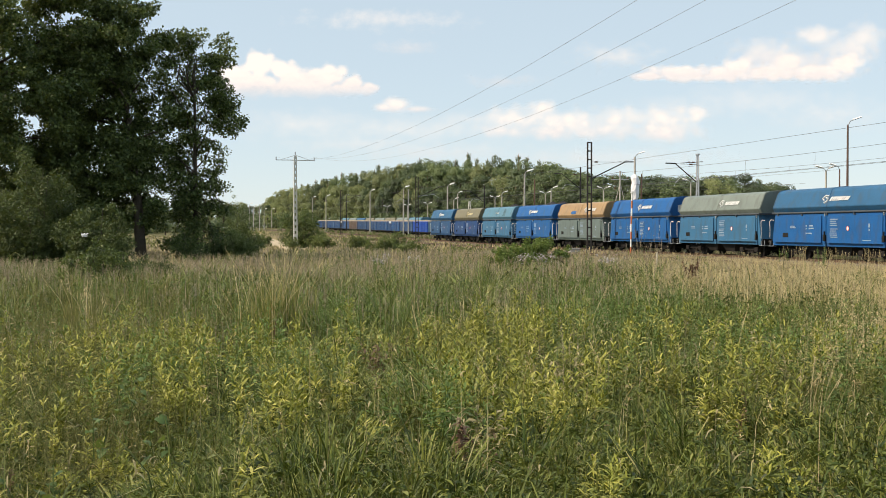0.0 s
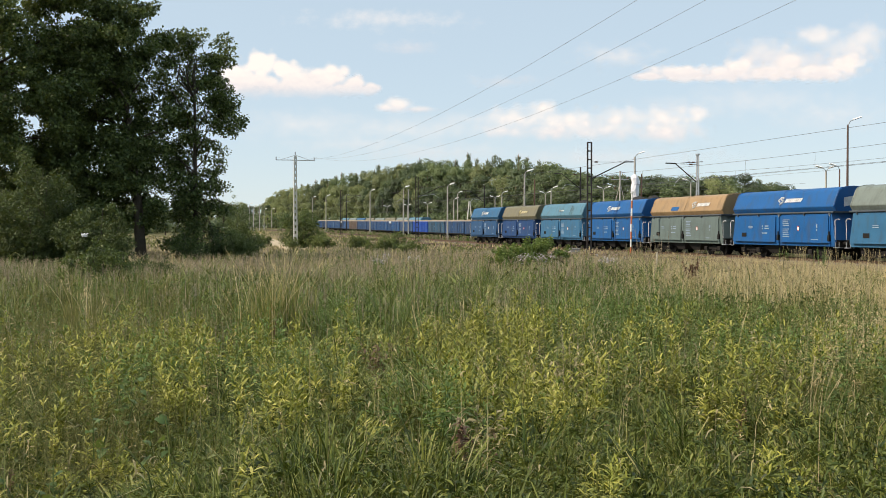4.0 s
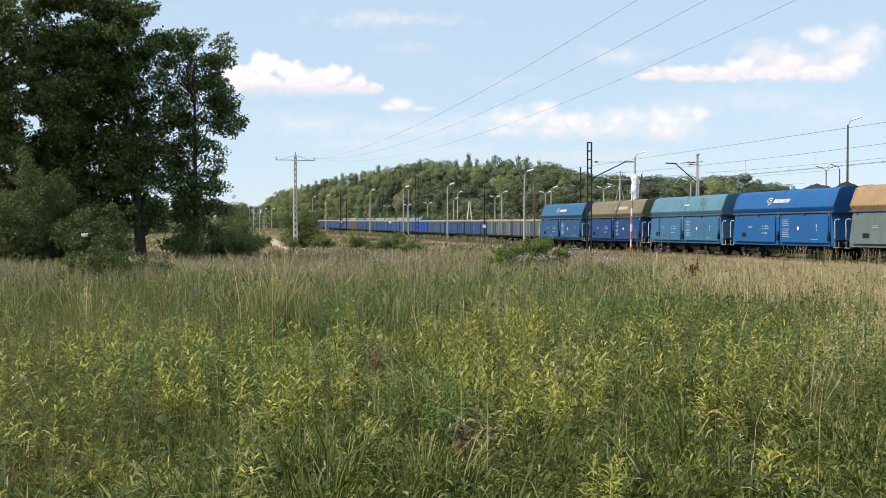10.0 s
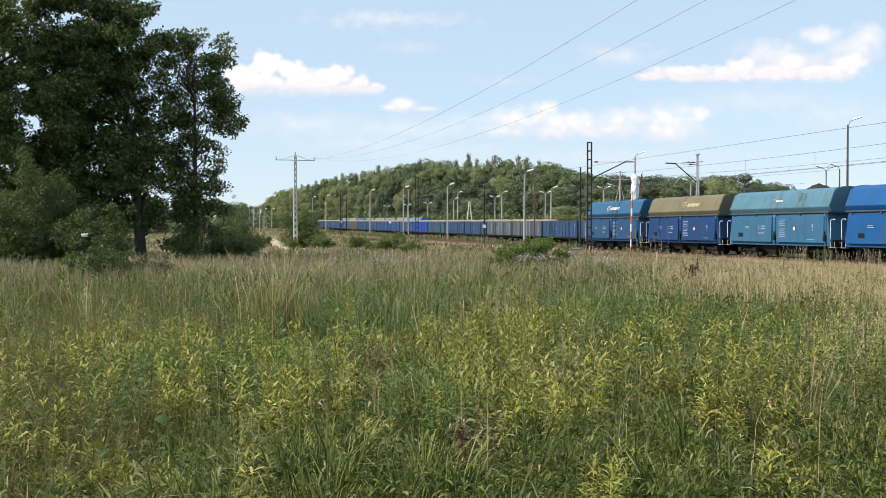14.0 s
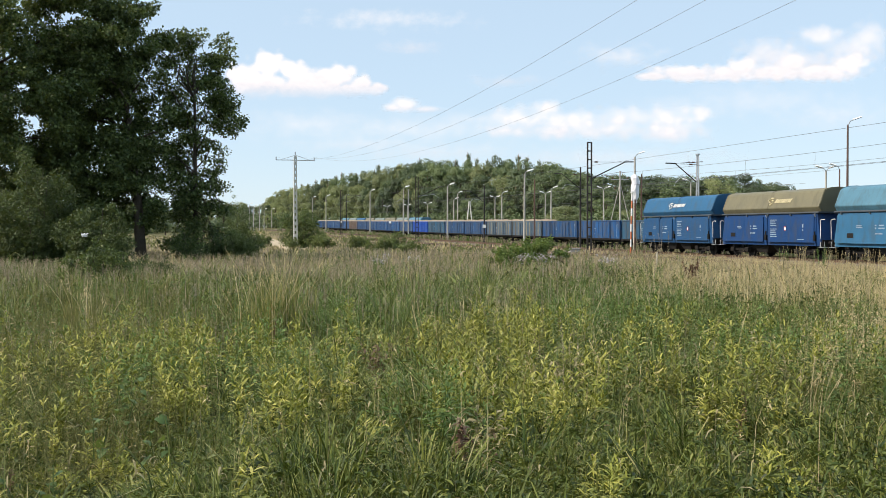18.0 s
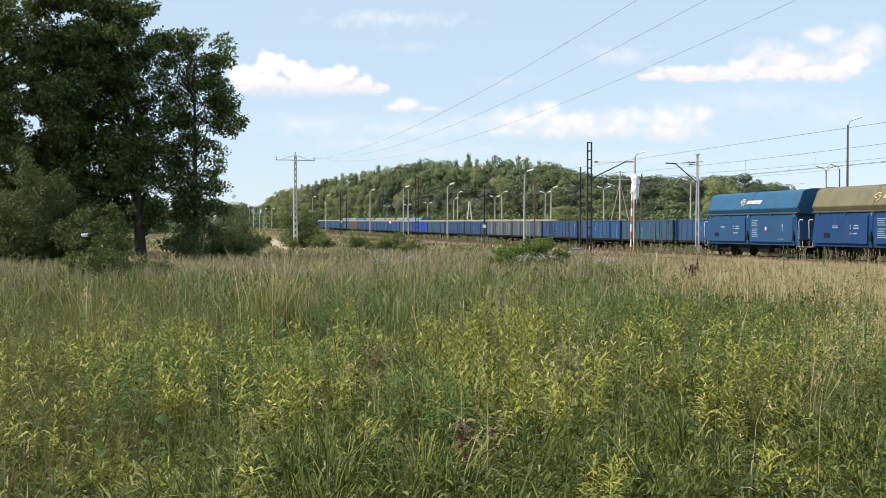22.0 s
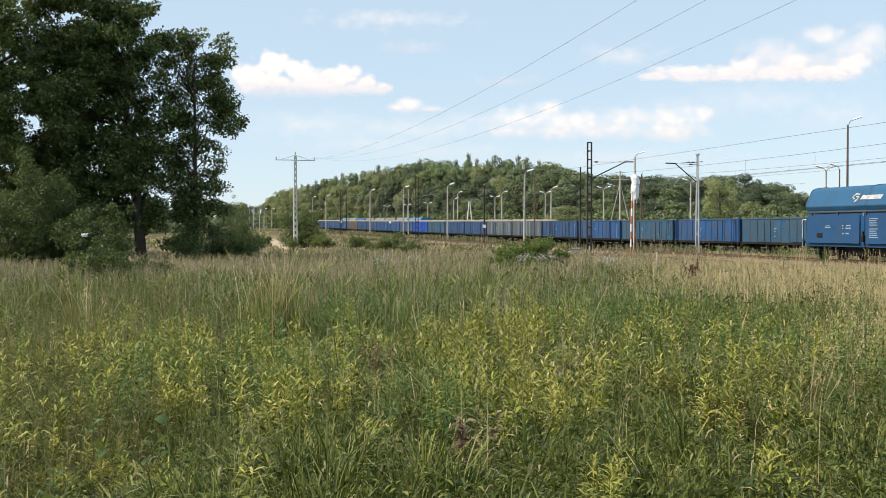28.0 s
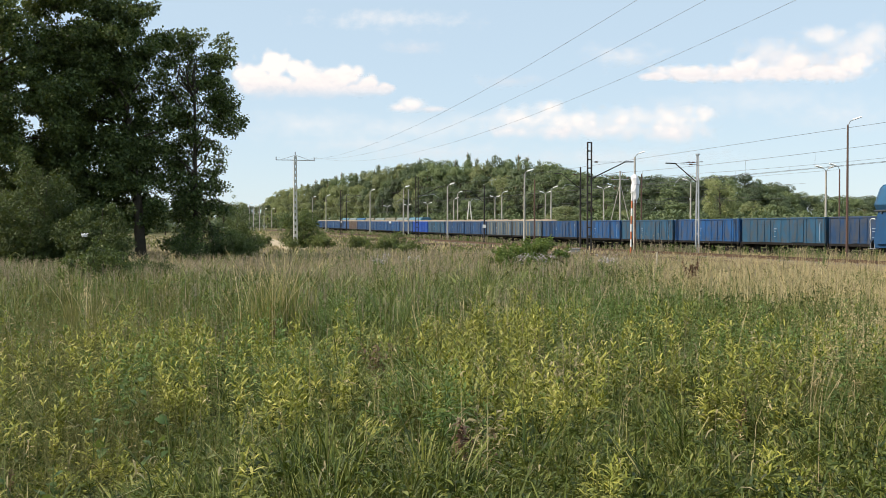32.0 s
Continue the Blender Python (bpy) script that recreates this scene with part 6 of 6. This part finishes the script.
def build_lone_plants():
    rng = np.random.default_rng(77)
    # broad-leaved plants close by: bearing, depth, height
    for a, y, h in BROAD_WEEDS:
        x, y = bearing(a, y)
        lone_plant("broad_leaved_weed", x, y, 2, h, .12, 5, F_BROAD, "broad-leaved green weed among the meadow grass", "weed", rng, "broad-leaved weeds", .66, .3, .16, .06, .6, .006)
    for a, y, h in ((.03, 6.6, .42), (.037, 6.9, .46), (-.07, 10.2, .55), (.115, 9.2, .5)):
        x, y = bearing(a, y)
        lone_plant("withered_weed", x, y, 6, h, .1, 22, F_WITHER if a > .03 else F_BROWN, "withered brown weed with curled dead leaves", "weed", rng, "withered weeds", .3, .3, .25, .07, .8, .005)
    # tall feathery weeds beside the tracks
    for a, y, h in ((.1945, 60, 2.05), (.2015, 60, 1.55), (.215, 61, 2.1), (.206, 58, 1.5), (.184, 62, 1.3), (.333, 57, 1.25), (.366, 55, 1.2), (.372, 56, 1.3), (.15, 66, 1.2)):
        x, y = bearing(a, y)
        lone_plant("tall_weed", x, y, 4, h, .11, 60, F_HERB if a > .3 else F_SEED, "tall feathery weed standing beside the tracks", "weed", rng, "tall weeds by the tracks", .3, .1, .12, .2, .85, .012)
    # tussocks of tall dry grass
    for a, y, h, k in TUSSOCKS:
        x, y = bearing(a, y)
        lone_plant("grass_tussock", x, y, k, h, .09, 10, F_DRY, "tussock of tall dry golden grass", "grass tussock", rng, "dry grass tussocks", .14, -.3, .10 if a > .25 else .26, .3 if a > .25 else .10, .16, .005)
    for a, y, h, k in GOLD_TUSSOCKS:
        x, y = bearing(a, y)
        t = lone_plant("grass_tussock", x, y, k, h, .07, 14, F_DRY, "tussock of tall golden-green grass with bowing seed heads", "grass tussock", rng, "golden grass tussocks", .2, .1, .24, .13, .2, .006)
        n = k * 12      # the leaves at its foot
        az, q = rng.uniform(0, 2 * math.pi, n), rng.normal(0, .16, (n, 2))
        hh = h * rng.uniform(.35, .8, n)
        out = np.abs(rng.normal(.22, .14, n)) * hh
        p = np.stack([q[:, 0], q[:, 1], np.full(n, -.03)], 1)
        dr = np.stack([np.cos(az), np.sin(az), np.zeros(n)], 1)
        sd = np.stack([np.cos(az + 1.2), np.sin(az + 1.2), np.zeros(n)], 1) * .0045
        mid, end = p + dr * (out * .3)[:, None], p + dr * out[:, None]
        mid[:, 2], end[:, 2] = hh * .6, hh
        v = np.stack([p - sd, p + sd, mid + sd, mid - sd, end], 1)
        i = np.arange(n)[:, None] * 5
        tr = np.concatenate([i + [0, 1, 2], i + [0, 2, 3], i + [3, 2, 4]], 1)
        new("leaf_tuft", mesh_np("leaf_tuft", v.reshape(-1, 3), tr.reshape(-1, 3), F_STRAW)).parent = t
    # single pale stalks in the foreground
    for a, y, h in ((-.028, 8.3, .62), (.075, 8.6, .7), (.095, 8.9, .6), (.165, 9.5, .6), (-.02, 12, .8), (.37, 10, .6), (.14, 14, .8), (-.2, 15, .8), (.21, 17, .8), (-.12, 12, .7), (.29, 13, .75), (.357, 8.0, .6), (.363, 7.8, .62), (.37, 8.1, .55), (.352, 8.4, .58)):
        x, y = bearing(a, y)
        lone_plant("dry_grass_stalk", x, y, 2, h, .05, 14, F_DRY, "single pale dry grass stalk with seed head", "grass", rng, "single dry stalks", .22, -.2, .3, .03, .25, .006)
    # thistles and a brown dock
    for a, y, h in ((.083, 46.2, .85), (.094, 45.5, .8), (.073, 46.5, .8), (.105, 46, .8), (.158, 38, 1.0), (-.063, 40, 1.05), (-.06, 41, 1.0), (.165, 40, .95), (-.03, 44, 1.0), (.12, 50, .95)):
        x, y = bearing(a, y)
        lone_plant("thistle", x, y, 5, h, .16, 20, F_HERB, "green thistle with pale purple heads", "thistle", rng, "thistles", .3, .1, .15, .15)
        lone_heads(h, rng)
    for a, y, h in ((-.393, 55, 1.0), (-.385, 56, .9), (-.372, 57, .8)):
        x, y = bearing(a, y)
        lone_plant("dock_plant", x, y, 6, h, .09, 26, F_BROWN, "withered red-brown dock in the grass", "weed", rng, "withered docks", .45, .0, .15, .12)


def brown_dock():
    rng = np.random.default_rng(91)
    x, y = bearing(.2465, 33.5)
    lone_plant("dock_plant", x, y, 9, .95, .13, 46, F_BROWN, "tall withered red-brown dock above the dry grass", "weed", rng, "withered docks", .5, .0, .16, .14, .6)


def lone_heads(h, rng):
    t = scene.collection.objects[-1].parent
    n = 48
    p = rng.normal(0, 1, (n, 3)) * [.22, .22, .1] + [0, 0, h * .9]
    v = np.stack([p, p + rng.normal(0, .04, (n, 3)), p + rng.normal(0, .04, (n, 3))], 1)
    c = new("blossom", mesh_np("blossom", v.reshape(-1, 3), np.arange(n * 3), F_THISTLE))
    c.parent = t
    tagged(c, "pale purple flower heads")


build_meadow()
brown_dock()
between_tracks()
build_lone_plants()


# ---- clouds: far glowing sheets with painted light and shade that drift slowly ----
CLOUD_Y = 4000.0
U = CLOUD_Y / 1803     # metres there for one unit of the plans below


def cloud(puffs, label, drift, soft=.30, thin=1.0, low=(0.60, 0.68, 0.79), grain=1.0, rough=1.3, base=None, fade=20, knob=0.0):
    """puffs: (x, y, half width, half height), from the view's middle and the horizon, in units of U; base: the height at which
    the underside melts away; knob: how knobbly the tops are."""
    x0, x1 = min(p[0] - p[2] for p in puffs) - 60, max(p[0] + p[2] for p in puffs) + 60
    y0, y1 = min(p[1] - p[3] for p in puffs) - 40, max(p[1] + p[3] for p in puffs) + 40
    m, n, l = node_mat("cloud_glow")
    n.remove(n["Principled BSDF"])
    tc = n.new("ShaderNodeTexCoord")

    def noise_at(scale, detail, dz=0.0, rough_=.6):
        mp = n.new("ShaderNodeMapping")
        mp.inputs["Location"].default_value = (0, 0, dz * U)
        mp.inputs["Scale"].default_value = (1, 1, 1.5)
        t = n.new("ShaderNodeTexNoise")
        t.inputs["Scale"].default_value, t.inputs["Detail"].default_value, t.inputs["Roughness"].default_value = scale / U, detail, rough_
        l.new(tc.outputs["Object"], mp.inputs[0])
        l.new(mp.outputs[0], t.inputs["Vector"])
        return t.outputs["Fac"]

    def math_node(op, a, b, c=None):
        x = n.new("ShaderNodeMath")
        x.operation = op
        for i, v in enumerate((a, b, c)):
            if v is None:
                continue
            if hasattr(v, "links"):
                l.new(v, x.inputs[i])
            else:
                x.inputs[i].default_value = v
        return x.outputs[0]

    field = None
    for px, py, rx, ry in puffs:
        mp = n.new("ShaderNodeMapping")
        mp.vector_type = 'TEXTURE'
        mp.inputs["Location"].default_value = (px * U, 0, py * U)
        mp.inputs["Scale"].default_value = (rx * 1.95 * U, 1000, ry * 1.95 * U)
        g = n.new("ShaderNodeTexGradient")
        g.gradient_type = 'SPHERICAL'
        l.new(tc.outputs["Object"], mp.inputs[0])
        l.new(mp.outputs[0], g.inputs[0])
        field = g.outputs["Fac"] if field is None else math_node('SMOOTH_MAX', field, g.outputs["Fac"], .15)
    wob = noise_at(.028 * grain, 8, 0, .57)
    dens = math_node('MULTIPLY_ADD', wob, rough, field)
    edge = .40 + rough * .5
    if knob:    # round knobs along the tops
        mp = n.new("ShaderNodeMapping")
        mp.inputs["Scale"].default_value = (.055 / U, .055 / U, .055 / U)
        vo = n.new("ShaderNodeTexVoronoi")
        vo.feature = 'SMOOTH_F1'
        vo.inputs["Scale"].default_value, vo.inputs["Smoothness"].default_value = 1.0, .6
        l.new(tc.outputs["Object"], mp.inputs[0])
        l.new(mp.outputs[0], vo.inputs["Vector"])
        dens = math_node('MULTIPLY_ADD', vo.outputs["Distance"], -knob, dens)
        edge -= knob * .45
    al = n.new("ShaderNodeMapRange")
    al.interpolation_type = 'SMOOTHSTEP'
    al.inputs["From Min"].default_value, al.inputs["From Max"].default_value = edge, edge + soft
    al.inputs["To Max"].default_value = thin
    l.new(dens, al.inputs["Value"])
    sep = n.new("ShaderNodeSeparateXYZ")
    l.new(tc.outputs["Object"], sep.inputs[0])
    cover = al.outputs[0]
    if base is not None:
        fd = n.new("ShaderNodeMapRange")
        fd.interpolation_type = 'SMOOTHSTEP'
        fd.inputs["From Min"].default_value, fd.inputs["From Max"].default_value = (base - fade * .4) * U, (base + fade) * U
        l.new(math_node('MULTIPLY_ADD', wob, 14 * U, math_node('SUBTRACT', sep.outputs["Z"], 7 * U)), fd.inputs["Value"])
        cover = math_node('MULTIPLY', cover, fd.outputs[0])
    # billows: sunlit white tops and shaded grey bases are painted by height and noise
    bil = math_node('SUBTRACT', noise_at(.04 * grain, 4, 4, .5), noise_at(.04 * grain, 4, -4, .5))
    hz = n.new("ShaderNodeMapRange")
    hz.inputs["From Min"].default_value, hz.inputs["From Max"].default_value = (y0 + 40) * U, (y1 - 40) * U
    l.new(sep.outputs["Z"], hz.inputs["Value"])
    tone = math_node('MULTIPLY_ADD', bil, -.5, hz.outputs[0])
    tone = math_node('MULTIPLY_ADD', wob, .5, tone)
    tone = math_node('SUBTRACT', tone, .1)
    col = ramp_of(n, l, tone, [(.05, low), (.42, (.84, .855, .915)), (.75, (.985, .98, .99))])
    # the sheet glows by itself in place of sunlight on a cloud
    em = n.new("ShaderNodeEmission")
    l.new(col, em.inputs["Color"])
    tr = n.new("ShaderNodeBsdfTransparent")
    ms = n.new("ShaderNodeMixShader")
    l.new(cover, ms.inputs[0])
    l.new(tr.outputs[0], ms.inputs[1])
    l.new(em.outputs[0], ms.inputs[2])
    l.new(ms.outputs[0], n["Material Output"].inputs["Surface"])
    v = [(x0 * U, 0, y0 * U), (x1 * U, 0, y0 * U), (x1 * U, 0, y1 * U), (x0 * U, 0, y1 * U)]
    ob = solo("cloud", Shape().add(v, [(0, 1, 2, 3)]), m, label, "cloud", group="fair-weather clouds", kind="structure")
    SKY_DRIFT.append((ob, drift, CLOUD_Y + 60.0 * len(SKY_DRIFT)))
    return ob


SKY_DRIFT = []
cloud([(-323, 291, 28, 26), (-290, 284, 19, 18), (-367, 271, 32, 28), (-268, 270, 30, 24), (-243, 264, 45, 27), (-199, 268, 38, 24), (-161, 254, 26, 20), (-135, 246, 24, 13), (-333, 254, 62, 26), (-253, 249, 72, 24), (-183, 244, 52, 16)],
      "white flat-based cumulus cloud in the pale blue sky", 28, .32, .94, rough=.42, base=232, fade=26, knob=.35)
cloud([(-83, 222, 32, 15), (-48, 214, 36, 9), (-106, 218, 22, 10)], "small white trailing cloud", 28, .55, .8, rough=.55, base=206, fade=12, knob=.2)
cloud([(182, 220, 30, 20), (137, 200, 66, 30), (107, 180, 50, 16), (227, 192, 82, 32), (317, 200, 66, 26), (402, 202, 66, 26), (462, 207, 28, 17), (407, 178, 80, 32), (287, 181, 100, 24), (200, 178, 90, 22)],
      "soft pinkish white cumulus cloud above the woods", 14, .7, .92, (0.84, 0.83, 0.88), rough=.5, base=152, fade=24, knob=.3)
cloud([(597, 318, 78, 38), (692, 352, 46, 24), (777, 356, 40, 32), (747, 331, 70, 34), (657, 310, 110, 28)], "thin greyish white cumulus dome high in the sky", 15, .6, .62, (0.76, 0.80, 0.87), rough=.5, base=276, fade=30, knob=.25)
cloud([(447, 290, 84, 18), (520, 290, 60, 18), (552, 300, 32, 25), (600, 292, 60, 18), (647, 311, 28, 20), (752, 306, 36, 24), (690, 292, 110, 18), (390, 286, 44, 10)], "white cumulus cloud high in the sky", 15, .36, .92, (0.78, 0.82, 0.88), rough=.42, base=268, fade=16, knob=.3)
cloud([(330, 330, 90, 26), (710, 372, 60, 16), (120, 280, 80, 14)], "thin white wisps of cloud", 12, .9, .45)
cloud([(-110, 402, 180, 22), (-70, 350, 60, 16)], "thin white wisps of cloud", 14, .9, .45)
cloud([(-60, 195, 260, 34), (-260, 205, 200, 34), (-160, 165, 200, 22), (300, 140, 320, 26), (60, 215, 120, 20), (-20, 150, 240, 30)], "faint hazy cloud bank low in the sky", 10, 1.1, .5, (0.74, 0.80, 0.87), rough=.8)
cloud([(620, 255, 220, 40), (480, 240, 160, 30), (760, 225, 160, 50)], "faint hazy veil of cloud", 12, 1.1, .4, (0.78, 0.82, 0.88), rough=.8)


# ---- what moves ----
# how far the train's rear end is from the camera's abeam point, in wagon lengths: it brakes as it goes
REAR = [(0.0, 12.52), (3.0, 11.30), (6.0, 10.14), (9.0, 9.175), (13.0, 8.175), (16.0, 7.47), (19.0, 6.795), (23.0, 6.00), (25.5, 5.60), (28.0, 5.24), (32.0, 4.735)]


def rear_u(t):
    """Monotone cubic through REAR."""
    ts = [a for a, _ in REAR]
    ys = [10.66 - HOPPER_PITCH * b for _, b in REAR]
    n = len(ts)
    d = [(ys[i + 1] - ys[i]) / (ts[i + 1] - ts[i]) for i in range(n - 1)]
    m = [d[0] + (d[0] - d[1]) * .5] + [(d[i - 1] + d[i]) / 2 for i in range(1, n - 1)] + [d[-1] + (d[-1] - d[-2]) * .5]
    i = max(k for k in range(n - 1) if ts[k] <= t or k == 0)
    h = ts[i + 1] - ts[i]
    s = (t - ts[i]) / h
    return ((2 * s ** 3 - 3 * s * s + 1) * ys[i] + (s ** 3 - 2 * s * s + s) * h * m[i]
            + (3 * s * s - 2 * s ** 3) * ys[i + 1] + (s ** 3 - s * s) * h * m[i + 1])


def motions():
    steps = [i * 0.5 for i in range(65)]
    spins = [(t / 30, rear_u(t / 30)) for t in range(961)]
    keep, last = [], None
    for t, u in spins:
        if last is None or u - last > 0.62 or t == 32.0:
            keep.append((t, u))
            last = u
    start = rear_u(0.0)
    for k, (wagon, wheels) in enumerate(TRAIN):
        walk(wagon, [(t, track_pose(39.95, rear_u(t) + HB + HOPPER_PITCH * k, 0.0)) for t in steps])
        for w in wheels:
            x = w.matrix_basis.translation.x
            walk(w, [(t, pose(x, 0, .46, 0, math.degrees((u - start) / .46), 0)) for t, u in keep])
    for ob, drift, far in SKY_DRIFT:
        walk(ob, [(0.0, pose(0, far, EYE)), (16.0, pose(drift * U * .5, far, EYE)), (32.0, pose(drift * U, far, EYE))])


motions()
